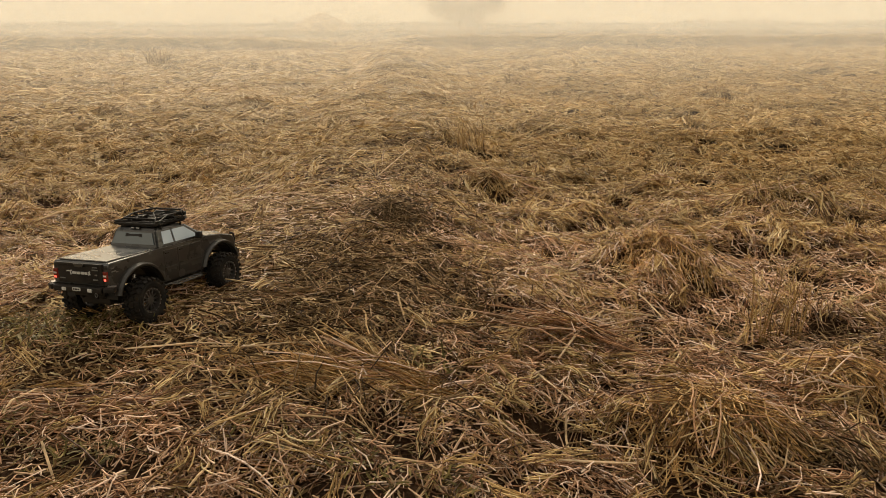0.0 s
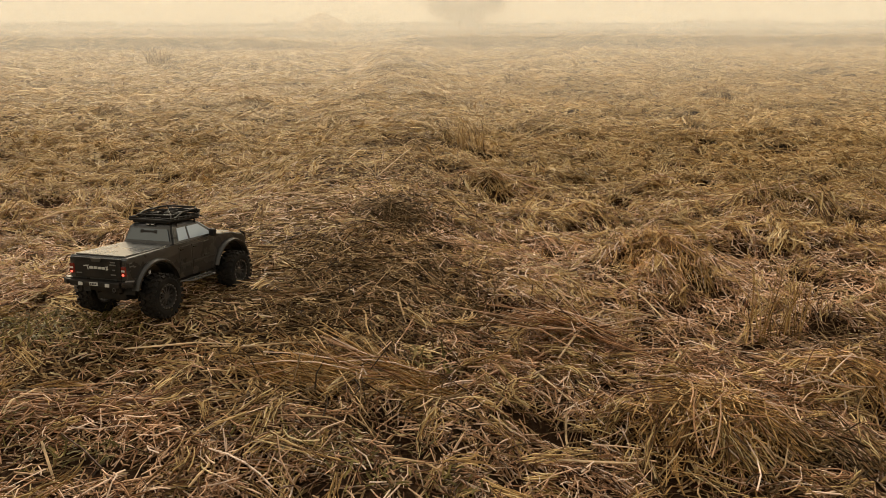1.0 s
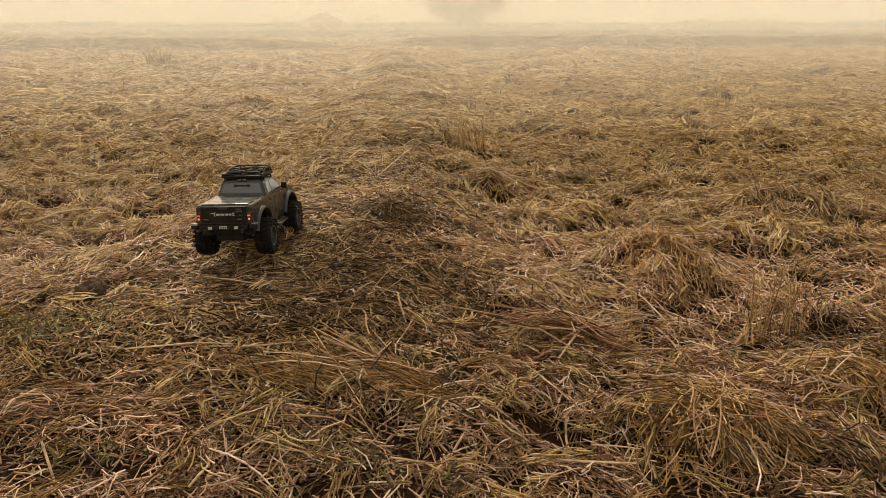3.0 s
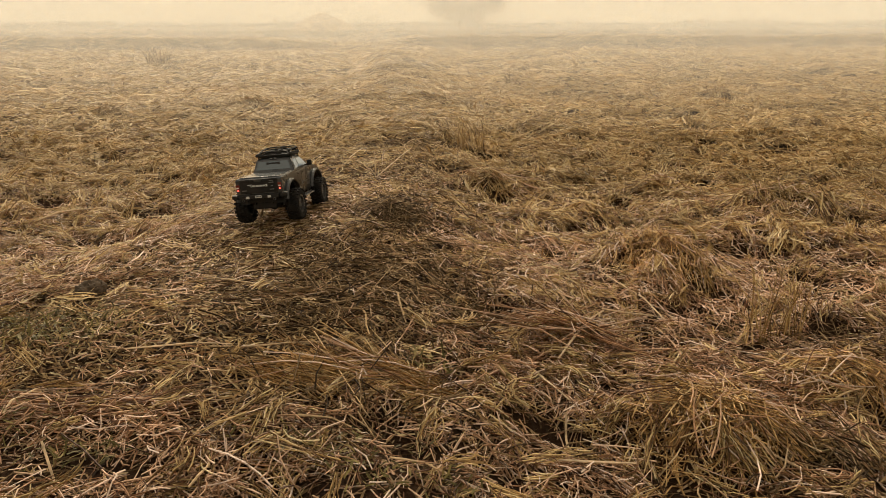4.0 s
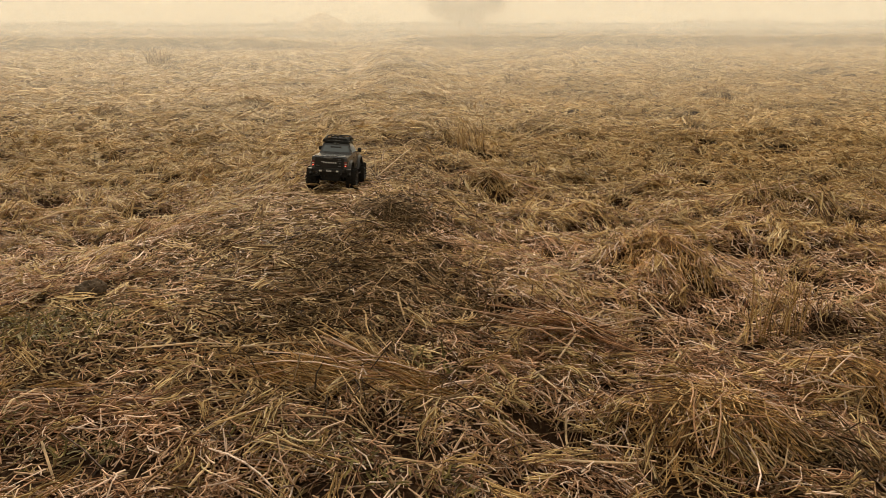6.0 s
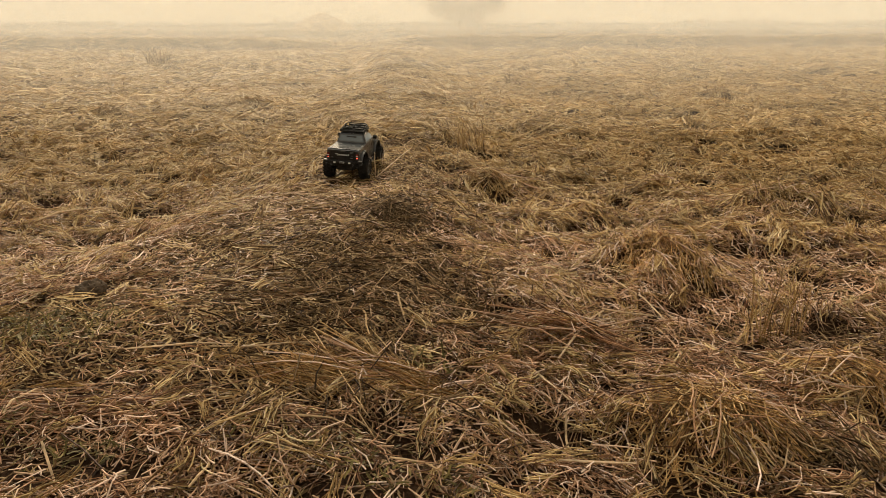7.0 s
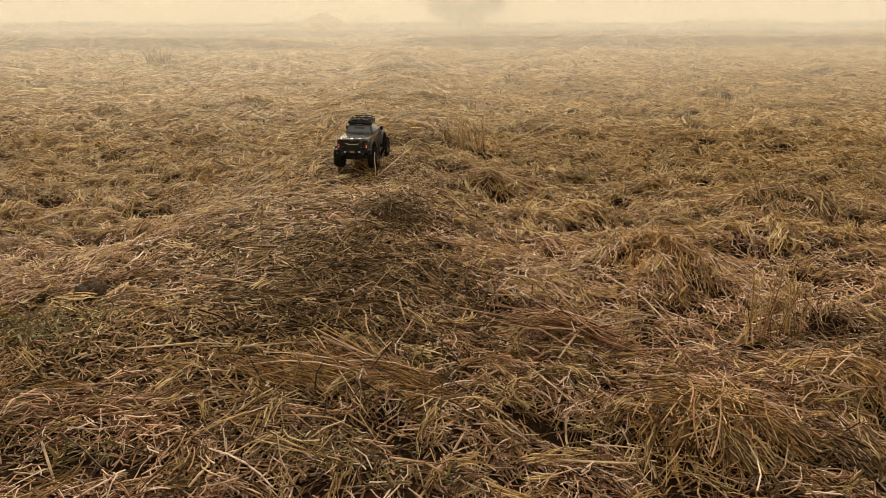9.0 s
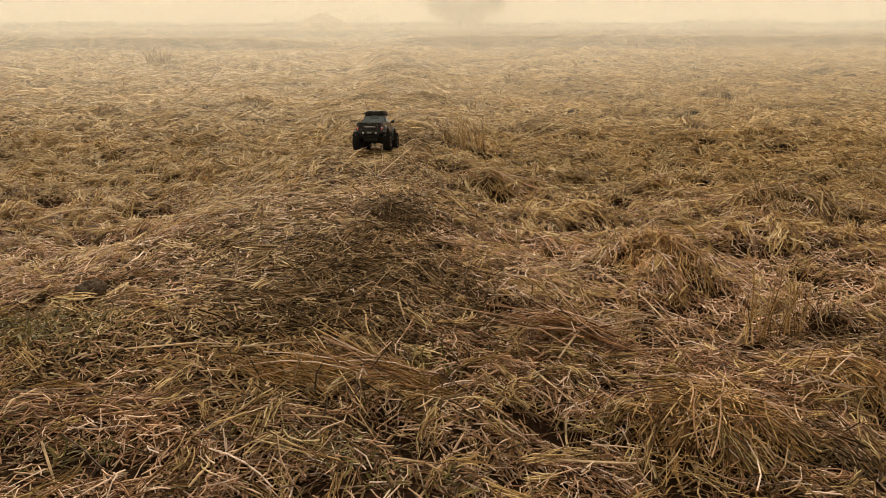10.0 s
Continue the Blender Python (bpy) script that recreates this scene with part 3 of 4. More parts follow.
stalk("pale stalk pointing down a hollow", [(0.269, 1.299, 0.035), (0.262, 1.254, 0.040), (0.256, 1.209, 0.040), (0.259, 1.164, 0.035)], 0.003)
stalk("short pale stalk on the ridge", [(-0.554, 3.989, 0.035), (-0.528, 4.116, 0.040), (-0.507, 4.247, 0.040), (-0.492, 4.374, 0.035)], 0.004)
stalk("pale stalk lying on a heap", [(0.950, 1.451, 0.035), (0.976, 1.459, 0.040), (1.009, 1.468, 0.040), (1.029, 1.476, 0.035)], 0.003)


stalk("thin pale stalk standing beside the wheel track", [(-0.375, 3.72, -0.01), (-0.372, 3.70, 0.05), (-0.374, 3.69, 0.10), (-0.370, 3.68, 0.145)], 0.0035)
stalk("pale stalk leaning beside the wheel track", [(-0.36, 3.66, 0.02), (-0.30, 3.80, 0.05), (-0.24, 3.92, 0.075), (-0.19, 4.04, 0.10)], 0.0034)
stalk("short pale stalk on the crest", [(-0.62, 3.18, 0.02), (-0.59, 3.24, 0.035), (-0.565, 3.30, 0.045)], 0.004)
stalk("short pale stalk on the crest", [(-0.47, 3.30, 0.015), (-0.45, 3.33, 0.04), (-0.44, 3.36, 0.06)], 0.0038)
stalk("long curved stalk across the wheel track", [(-0.72, 1.93, 0.02), (-0.62, 1.90, 0.022), (-0.50, 1.86, 0.022), (-0.39, 1.79, 0.02)], 0.0022)


def weeds(label, cx, cy, wx, wy, n, tall):
    """Small green leaves poking through the straw."""
    x, y = cx + R.normal(0, wx, n), cy + R.normal(0, wy, n)
    v, f = stems(R, x, y, tall * R.uniform(0.5, 1.4, n), 0.0034 * R.uniform(0.5, 1.5, n), 0.012 + R.uniform(0, 1, n) * 0.028, R.normal(0, 0.5, n), R.uniform(0, 6.28, n), 2, 2, 0.6)
    return gathered("green_weed", v, f, GREEN, label, "weed", "green weeds in the straw", cx, cy, "leaves")


weeds("mossy green weeds among straw", -1.10, 1.58, 0.16, 0.06, 800, 0.018)
weeds("few green blades in dark straw", -0.03, 1.46, 0.03, 0.03, 26, 0.05)
weeds("small green leaves in the litter", -0.24, 1.12, 0.09, 0.035, 130, 0.018)
weeds("small green leaves in the litter", 0.01, 1.03, 0.05, 0.02, 60, 0.018)
weeds("dark green leaves beside a stalk", -0.66, 1.08, 0.06, 0.02, 60, 0.022)
weeds("small green leaves in the litter", -0.14, 1.05, 0.05, 0.03, 70, 0.018)
weeds("small green leaves in the litter", -0.95, 1.18, 0.12, 0.05, 200, 0.02)


def clod(label, x, y, r):
    """A rough lump of earth."""
    bm = bmesh.new()
    bmesh.ops.create_icosphere(bm, subdivisions=4, radius=1)
    for v in bm.verts:
        d = 1 + 0.25 * noise.noise(v.co * 2.1) + 0.14 * noise.noise(v.co * 6.3) + 0.07 * noise.noise(v.co * 15)
        v.co = Vector((v.co.x * r * d, v.co.y * r * 0.8 * d, v.co.z * r * 0.7 * d))
    me = bpy.data.meshes.new("earth_clod")
    bm.to_mesh(me)
    bm.free()
    me.materials.append(EARTH)
    ob = new("earth_clod", me)
    ob.matrix_basis = pose(x, y, float(land(x, y)) + r * 0.62, 0, 0, 30)
    return tagged(ob, label, "clod", group="clods of earth")


EARTH = straw_mat("crumbly_earth", [(0.0, (0.07, 0.048, 0.030)), (1.0, (0.12, 0.085, 0.055))], 30.0, 0.95, 0.0)
clod("dark brown clod of earth lying on straw", -1.02, 1.84, 0.040)
clod("small dark clod of earth in straw", -1.17, 1.86, 0.018)

# the rest of the mown field, round about and behind
fx, fy = R.uniform(-12, 12, 140000), R.uniform(-9, 12, 140000)
k = (fy < 0.85) | (np.abs(fx) > fy * 0.76 + 0.4)
fx, fy = fx[k], fy[k]
v, f = stems(R, fx, fy, R.lognormal(math.log(0.14), 0.4, len(fx)), 0.013 * R.uniform(0.6, 1.4, len(fx)), R.uniform(0, 0.04, len(fx)), R.normal(0, 0.12, len(fx)), R.uniform(0, 6.28, len(fx)), 2, 1)
tagged(new("straw_litter", mesh_np("straw_litter", v, f, STRAW_MID)), "dry straw over the rest of the field", "straw", kind="stuff")

# ---- far off in the mist ----
BARK = mat("mist_dark_bark", (0.06, 0.045, 0.03), 0.9)
LEAF = straw_mat("tree_leaf", [(0.0, (0.035, 0.04, 0.016)), (1.0, (0.09, 0.095, 0.035))], 0.4, 0.6, 0.3)


def leaves(rng, centres, radii, per, size):
    """Small crossing leaf blades scattered through clumps."""
    v = []
    for c, r in zip(centres, radii):
        d = rng.normal(0, 1, (per, 3))
        d = d / np.linalg.norm(d, axis=1)[:, None] * (rng.uniform(0, 1, per) ** 0.45)[:, None] * r
        d[:, 2] *= 0.75
        p = np.asarray(c) + d
        a, b = rng.normal(0, 1, (per, 3)), rng.normal(0, 1, (per, 3))
        a /= np.linalg.norm(a, axis=1)[:, None]
        b -= a * np.sum(a * b, axis=1)[:, None]
        b /= np.linalg.norm(b, axis=1)[:, None]
        w = size * rng.uniform(0.5, 1.3, (per, 1))
        v.append(np.stack([p - a * w, p - b * w * 0.5, p + a * w, p + b * w * 0.5], 1))
    v = np.concatenate(v).reshape(-1, 3)
    return v, np.arange(len(v)).reshape(-1, 4)


def build_tree(x, y, tall, wide):
    tree = tagged(new("tree"), "broad dark tree fading into the mist", "tree")
    z0 = float(land(x, y))
    v, f = [], []
    limbs = [((0, 0, 0), (0.1, 0, tall * 0.22), 0.38, 0.30)]
    tips = []
    for k in range(9):
        a = 2 * math.pi * k / 9 + R.uniform(-0.2, 0.2)
        e = (wide * 0.30 * math.cos(a), wide * 0.30 * math.sin(a), tall * R.uniform(0.32, 0.62))
        limbs.append(((0.1, 0, tall * R.uniform(0.15, 0.24)), e, 0.17, 0.06))
        tips.append(e)
    for (p, q, r0, r1) in limbs:
        b = len(v)
        for t, r in ((0, r0), (0.5, (r0 + r1) / 2), (1, r1)):
            for s in range(7):
                bow = 0.25 * math.sin(math.pi * t)
                v.append((x + p[0] + (q[0] - p[0]) * t + r * math.cos(s * 0.898), y + p[1] + (q[1] - p[1]) * t + r * math.sin(s * 0.898), z0 + p[2] + (q[2] - p[2]) * t + bow))
        for i in range(2):
            for s in range(7):
                f.append((b + i * 7 + s, b + i * 7 + (s + 1) % 7, b + i * 7 + 7 + (s + 1) % 7, b + i * 7 + 7 + s))
    trunk = new("trunk", mesh_np("trunk", np.array(v), np.array(f), BARK))
    trunk.parent = tree
    centres, radii = [], []
    for k in range(80):
        a, q = R.uniform(0, 6.28), math.sqrt(R.uniform())
        h = R.uniform(0.12, 1.0)
        rr = wide * 0.5 * q * math.sqrt(max(0.05, 1 - (abs(h - 0.45) / 0.6) ** 2))
        centres.append((x + rr * math.cos(a), y + rr * math.sin(a), z0 + tall * h))
        radii.append(wide * R.uniform(0.10, 0.18))
    v, f = leaves(R, centres, radii, 420, 0.16)
    crown = new("crown", mesh_np("crown", v, f, LEAF))
    crown.parent = tree
    return tree


build_tree(2.0, 80.0, 10.0, 9.6)


def treeline(label, x0, x1, y, tall, n):
    x = R.uniform(x0, x1, n)
    hh = tall * (0.45 + 0.3 * value_noise(x * 0.09, x * 0, 41) + 0.25 * value_noise(x * 0.35, x * 0, 43))
    c = np.stack([x, y + R.uniform(-3, 3, n), FIELD + np.maximum(0.2, hh) * R.uniform(0, 1, n)], 1)
    v, f = leaves(R, c, np.full(n, tall * 0.22), 60, 0.3)
    return tagged(new("treeline", mesh_np("treeline", v, f, LEAF)), label, "trees", kind="stuff")


treeline("low hedge line dim in the mist", -110, -30, 150.0, 1.7, 200)
treeline("low hedge line dim in the mist", 46, 130, 145.0, 2.1, 420)
treeline("low hedge line dim in the mist", -30, 30, 160.0, 1.4, 130)


def build_stack(x, y, r, h):
    """A conical straw stack."""
    n = 5200
    a, t = R.uniform(0, 6.28, n), R.uniform(0, 1, n) ** 0.7
    px, py = x + r * t * np.cos(a), y + r * t * np.sin(a)
    cone = lambda X, Y: FIELD + h * np.clip(1 - (np.hypot(X - x, Y - y) / r) ** 1.5, 0, 1)
    v, f = stems(R, px, py, R.uniform(0.3, 0.9, n), 0.045 * R.uniform(0.6, 1.4, n), R.uniform(0, 0.08, n), R.normal(0, 0.1, n), a + R.normal(0, 0.5, n), 2, 1, 0.2, cone)
    gx = np.linspace(-r * 1.05, r * 1.05, 40)
    st = tagged(new("straw_stack", mesh_np("straw_stack", v, f, STRAW_FAR)), "conical stack of straw dim in the mist", "straw stack")
    core = new("core", grid_mesh("core", x + gx, y + gx, lambda X, Y: cone(X, Y) - 0.03, SOIL))
    core.parent = st
    return st


build_stack(-9.75, 58.0, 2.9, 1.55)

# ---- mist ----
def mist_mat(name, amount, low, high):
    m = bpy.data.materials.new(name)
    m.use_nodes = True
    n, l = m.node_tree.nodes, m.node_tree.links
    n.remove(n["Principled BSDF"])
    tc = n.new("ShaderNodeTexCoord")
    sep = n.new("ShaderNodeSeparateXYZ")
    l.new(tc.outputs["Object"], sep.inputs[0])
    fade = n.new("ShaderNodeMapRange")
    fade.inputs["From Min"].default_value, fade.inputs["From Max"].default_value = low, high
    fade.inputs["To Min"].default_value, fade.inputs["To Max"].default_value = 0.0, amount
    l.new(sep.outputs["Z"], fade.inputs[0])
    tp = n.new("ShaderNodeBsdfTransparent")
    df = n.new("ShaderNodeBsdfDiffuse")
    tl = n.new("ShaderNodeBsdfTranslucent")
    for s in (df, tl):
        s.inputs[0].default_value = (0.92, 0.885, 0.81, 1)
    half = n.new("ShaderNodeMixShader")
    l.new(df.outputs[0], half.inputs[1])
    l.new(tl.outputs[0], half.inputs[2])
    mx = n.new("ShaderNodeMixShader")
    l.new(fade.outputs[0], mx.inputs[0])
    l.new(tp.outputs[0], mx.inputs[1])
    l.new(half.outputs[0], mx.inputs[2])
    l.new(mx.outputs[0], n["Material Output"].inputs[0])
    return m


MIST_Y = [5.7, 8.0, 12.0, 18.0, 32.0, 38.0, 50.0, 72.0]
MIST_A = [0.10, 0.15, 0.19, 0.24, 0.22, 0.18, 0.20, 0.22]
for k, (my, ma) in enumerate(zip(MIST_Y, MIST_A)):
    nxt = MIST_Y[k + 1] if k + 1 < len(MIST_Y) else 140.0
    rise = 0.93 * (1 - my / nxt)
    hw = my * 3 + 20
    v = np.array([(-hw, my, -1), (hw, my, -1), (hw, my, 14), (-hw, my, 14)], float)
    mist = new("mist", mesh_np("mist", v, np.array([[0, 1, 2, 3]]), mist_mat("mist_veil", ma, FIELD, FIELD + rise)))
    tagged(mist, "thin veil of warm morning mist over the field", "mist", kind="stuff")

# ---- radio-controlled truck ----
def add_noise(m, scale=200.0, amount=0.12, bump=0.15, dist=0.0005):
    """Dust and fine unevenness on a plain material: roughness and tone vary a little."""
    n, l = m.node_tree.nodes, m.node_tree.links
    p = n["Principled BSDF"]
    base = tuple(p.inputs["Base Color"].default_value)[:3]
    r0 = p.inputs["Roughness"].default_value
    tc = n.new("ShaderNodeTexCoord")
    a = n.new("ShaderNodeTexNoise")
    a.inputs["Scale"].default_value, a.inputs["Detail"].default_value = scale * 0.12, 6
    b = n.new("ShaderNodeTexNoise")
    b.inputs["Scale"].default_value = scale
    l.new(tc.outputs["Object"], a.inputs["Vector"])
    l.new(tc.outputs["Object"], b.inputs["Vector"])
    rr = n.new("ShaderNodeMapRange")
    rr.inputs["From Min"].default_value, rr.inputs["From Max"].default_value = 0.3, 0.7
    rr.inputs["To Min"].default_value, rr.inputs["To Max"].default_value = max(0.03, r0 - amount), min(1, r0 + amount)
    l.new(a.outputs[0], rr.inputs[0])
    l.new(rr.outputs[0], p.inputs["Roughness"])
    cr = n.new("ShaderNodeValToRGB")
    cr.color_ramp.elements[0].position, cr.color_ramp.elements[0].color = 0.35, (*base, 1)
    cr.color_ramp.elements[1].position = 0.75
    cr.color_ramp.elements[1].color = (*[c * 0.8 + d * 0.2 for c, d in zip(base, (0.10, 0.075, 0.05))], 1)
    l.new(a.outputs[0], cr.inputs[0])
    l.new(cr.outputs[0], p.inputs["Base Color"])
    bp = n.new("ShaderNodeBump")
    bp.inputs["Strength"].default_value, bp.inputs["Distance"].default_value = bump, dist
    l.new(b.outputs[0], bp.inputs["Height"])
    l.new(bp.outputs[0], p.inputs["Normal"])
    return m


PAINT = add_noise(mat("charcoal_gloss_paint", (0.0085, 0.0092, 0.0100), 0.30), 120, 0.06, 0.04)
PAINT.node_tree.nodes["Principled BSDF"].inputs["Specular IOR Level"].default_value = 0.38
PAINT.node_tree.nodes["Principled BSDF"].inputs["Coat Weight"].default_value = 0.6
PAINT.node_tree.nodes["Principled BSDF"].inputs["Coat Roughness"].default_value = 0.34
COVER = add_noise(mat("glossy_black_cover", (0.035, 0.034, 0.033), 0.27, 0.3), 90, 0.07, 0.04)
COVER.node_tree.nodes["Principled BSDF"].inputs["Specular IOR Level"].default_value = 1.0
COVER.node_tree.nodes["Principled BSDF"].inputs["Coat Weight"].default_value = 1.0
COVER.node_tree.nodes["Principled BSDF"].inputs["Coat Roughness"].default_value = 0.15
TRIM = add_noise(mat("black_plastic_trim", (0.0045, 0.0042, 0.004), 0.5), 260, 0.12)
TRIM.node_tree.nodes["Principled BSDF"].inputs["Specular IOR Level"].default_value = 0.2
RUBBER = add_noise(mat("dusty_black_rubber", (0.0045, 0.004, 0.0035), 0.85), 300, 0.12, 0.4)
RUBBER.node_tree.nodes["Principled BSDF"].inputs["Specular IOR Level"].default_value = 0.2
FLARE = add_noise(mat("grey_plastic_flare", (0.016, 0.015, 0.013), 0.4), 200, 0.1)
REAR_GLASS = add_noise(mat("smoked_grey_window", (0.042, 0.058, 0.064), 0.2), 60, 0.05, 0.0)
REAR_GLASS.node_tree.nodes["Principled BSDF"].inputs["Coat Weight"].default_value = 0.45
REAR_GLASS.node_tree.nodes["Principled BSDF"].inputs["Coat IOR"].default_value = 1.9
REAR_GLASS.node_tree.nodes["Principled BSDF"].inputs["Coat Roughness"].default_value = 0.06
# pale bluish base colour carries the sky's reflection on the panes
SIDE_GLASS = add_noise(mat("sky_reflection_window", (0.40, 0.48, 0.56), 0.10), 60, 0.04, 0.0)
STEEL = add_noise(mat("brushed_grey_steel", (0.32, 0.30, 0.28), 0.35, 0.9), 300, 0.1)
GUN = add_noise(mat("gunmetal_rim", (0.10, 0.095, 0.09), 0.35, 0.8), 300, 0.1)
BADGE = mat("dim_grey_badge", (0.10, 0.098, 0.09), 0.5)
LETTER = mat("worn_white_decal", (0.42, 0.41, 0.38), 0.5)
LENS_W = mat("frosted_white_lens", (0.48, 0.47, 0.44), 0.25)
LENS_R = mat("red_tail_lens", (0.06, 0.008, 0.005), 0.2)
LENS_R.node_tree.nodes["Principled BSDF"].inputs["Emission Color"].default_value = (1.0, 0.10, 0.05, 1)
LENS_R.node_tree.nodes["Principled BSDF"].inputs["Emission Strength"].default_value = 0.04
LED_R = mat("lit_red_led", (0.6, 0.05, 0.03), 0.3)
LED_R.node_tree.nodes["Principled BSDF"].inputs["Emission Color"].default_value = (1.0, 0.13, 0.08, 1)
LED_R.node_tree.nodes["Principled BSDF"].inputs["Emission Strength"].default_value = 1.8


def part(name, bm, material, parent, label=""):
    me = bpy.data.meshes.new(name)
    bmesh.ops.recalc_face_normals(bm, faces=bm.faces[:])
    bm.to_mesh(me)
    bm.free()
    me.materials.append(material)
    ob = new(name, me)
    ob.parent = parent
    if label:
        ob["label"] = label
    return ob


def box(bm, c, s, bevel=0.0, turn=None):
    r = bmesh.ops.create_cube(bm, size=1, matrix=Matrix.Translation(c) @ (turn or Matrix()) @ Matrix.Diagonal((*s, 1)))
    if bevel:
        vs = set(r["verts"])
        bmesh.ops.bevel(bm, geom=[e for e in bm.edges if e.verts[0] in vs and e.verts[1] in vs], offset=bevel, segments=2, affect="EDGES", profile=0.6)
    return bm


def tube(bm, pts, r, sides=7, closed=False):
    """A round bar along points."""
    pts = [Vector(p) for p in pts]
    rings, n = [], len(pts)
    for i, p in enumerate(pts):
        a = pts[(i - 1) % n] if closed or i > 0 else p
        b = pts[(i + 1) % n] if closed or i < n - 1 else p
        d = (b - a).normalized()
        u = d.cross(Vector((0.31, 0.17, 0.93)))
        u = (u if u.length > 1e-3 else d.cross(Vector((1, 0, 0)))).normalized()
        w = d.cross(u)
        rings.append([bm.verts.new(p + (u * math.cos(k * 2 * math.pi / sides) + w * math.sin(k * 2 * math.pi / sides)) * r) for k in range(sides)])
    for i in range(n if closed else n - 1):
        p, q = rings[i], rings[(i + 1) % n]
        for k in range(sides):
            bm.faces.new((p[k], p[(k + 1) % sides], q[(k + 1) % sides], q[k]))
    if not closed:
        bm.faces.new(rings[0][::-1])
        bm.faces.new(rings[-1])
    return bm


def extruded(bm, outline, x0, x1, bevel=0.0):
    """A solid from an outline in (y, z), between two x."""
    a = [bm.verts.new((x0, y, z)) for y, z in outline]
    b = [bm.verts.new((x1, y, z)) for y, z in outline]
    n = len(outline)
    caps = [bm.faces.new(a), bm.faces.new(b[::-1])]
    for i in range(n):
        bm.faces.new((a[i], b[i], b[(i + 1) % n], a[(i + 1) % n]))
    if bevel:
        bmesh.ops.bevel(bm, geom=list({e for f in caps for e in f.edges}), offset=bevel, segments=2, affect="EDGES", profile=0.6, clamp_overlap=True)
    return bm


def slab(bm, corners, thick):
    """A four-cornered pane with thickness, pushed out along its normal."""
    c = [Vector(p) for p in corners]
    nrm = (c[1] - c[0]).cross(c[2] - c[0]).normalized() * thick
    a = [bm.verts.new(p) for p in c]
    b = [bm.verts.new(p + nrm) for p in c]
    k = len(c)
    bm.faces.new(a[::-1])
    bm.faces.new(b)
    for i in range(k):
        bm.faces.new((a[i], a[(i + 1) % k], b[(i + 1) % k], b[i]))
    return bm


def lathe(bm, profile, seg):
    """Turned about the x axis: profile of (x, r), closed."""
    rings = []
    for k in range(seg):
        a = 2 * math.pi * k / seg
        rings.append([bm.verts.new((x, r * math.cos(a), r * math.sin(a))) for x, r in profile])
    m = len(profile)
    for k in range(seg):
        p, q = rings[k], rings[(k + 1) % seg]
        for i in range(m):
            bm.faces.new((p[i], p[(i + 1) % m], q[(i + 1) % m], q[i]))
    return bm


WB, TYRE_R = 0.163, 0.059
WHEELS = []


def arc(cy, cz, r, a0, a1, n):
    return [(cy + r * math.cos(radians(a0 + (a1 - a0) * k / n)), cz + r * math.sin(radians(a0 + (a1 - a0) * k / n))) for k in range(n + 1)]


def build_wheel(truck, wx, wy):
    s = 1 if wx > 0 else -1
    bm = bmesh.new()
    lathe(bm, [(-0.012 * s, 0.004), (0.014 * s, 0.004), (0.016 * s, 0.0075), (0.012 * s, 0.009), (-0.012 * s, 0.009)], 12)
    w = part("wheel", bm, TRIM, truck)
    w.matrix_basis = pose(wx, wy, TYRE_R)
    bm = bmesh.new()
    lathe(bm, [(-0.019, 0.032), (-0.023, 0.037), (-0.024, 0.045), (-0.021, 0.052), (-0.015, 0.0545), (0.015, 0.0545), (0.021, 0.052), (0.024, 0.045), (0.023, 0.037), (0.019, 0.032), (0, 0.030)], 36)
    for k in range(22):
        a = 2 * math.pi * k / 22
        for row, (lx, off, sz) in enumerate(((-0.0075, 0.0, (0.012, 0.0085, 0.006)), (0.0075, 0.5, (0.012, 0.0085, 0.006)))):
            aa = a + off * 2 * math.pi / 22
            t = Matrix.Rotation(aa, 4, "X") @ Matrix.Translation((lx, 0, 0.0565)) @ Matrix.Rotation(radians(25 if row else -25), 4, "Z")
            box(bm, (0, 0, 0), sz, 0, t)
        for sd in (-1, 1):
            aa = a + (0.25 if sd > 0 else 0.75) * 2 * math.pi / 22
            t = Matrix.Rotation(aa, 4, "X") @ Matrix.Translation((sd * 0.0205, 0, 0.0535)) @ Matrix.Rotation(sd * radians(28), 4, "Y")
            box(bm, (0, 0, 0), (0.008, 0.009 if k % 2 else 0.0065, 0.007), 0, t)
    part("tyre", bm, RUBBER, w, "knobbly black mud tyre")
    bm = bmesh.new()
    lathe(bm, [(0.021 * s, 0.0325), (0.021 * s, 0.0285), (0.012 * s, 0.0275), (-0.018 * s, 0.0285), (-0.018 * s, 0.0325)], 28)
    for k in range(12):
        t = Matrix.Rotation(2 * math.pi * k / 12, 4, "X")
        box(bm, (0, 0, 0), (0.005, 0.0038, 0.022), 0.0008, t @ Matrix.Translation((0.013 * s, 0, 0.0175)) @ Matrix.Rotation(-s * 0.15, 4, "Y"))
    lathe(bm, [(0.010 * s, 0.001), (0.0165 * s, 0.001), (0.0165 * s, 0.009), (0.010 * s, 0.011)], 14)
    rim = part("rim", bm, GUN, w, "gunmetal spoked beadlock rim")
    bm = bmesh.new()
    for k in range(18):
        t = Matrix.Rotation(2 * math.pi * k / 18, 4, "X")
        box(bm, (0, 0, 0), (0.003, 0.0030, 0.0030), 0, t @ Matrix.Translation((0.0215 * s, 0, 0.0305)))
    part("bolt_ring", bm, STEEL, rim, "ring of small bright bolts")
    WHEELS.append((w, wx, wy))


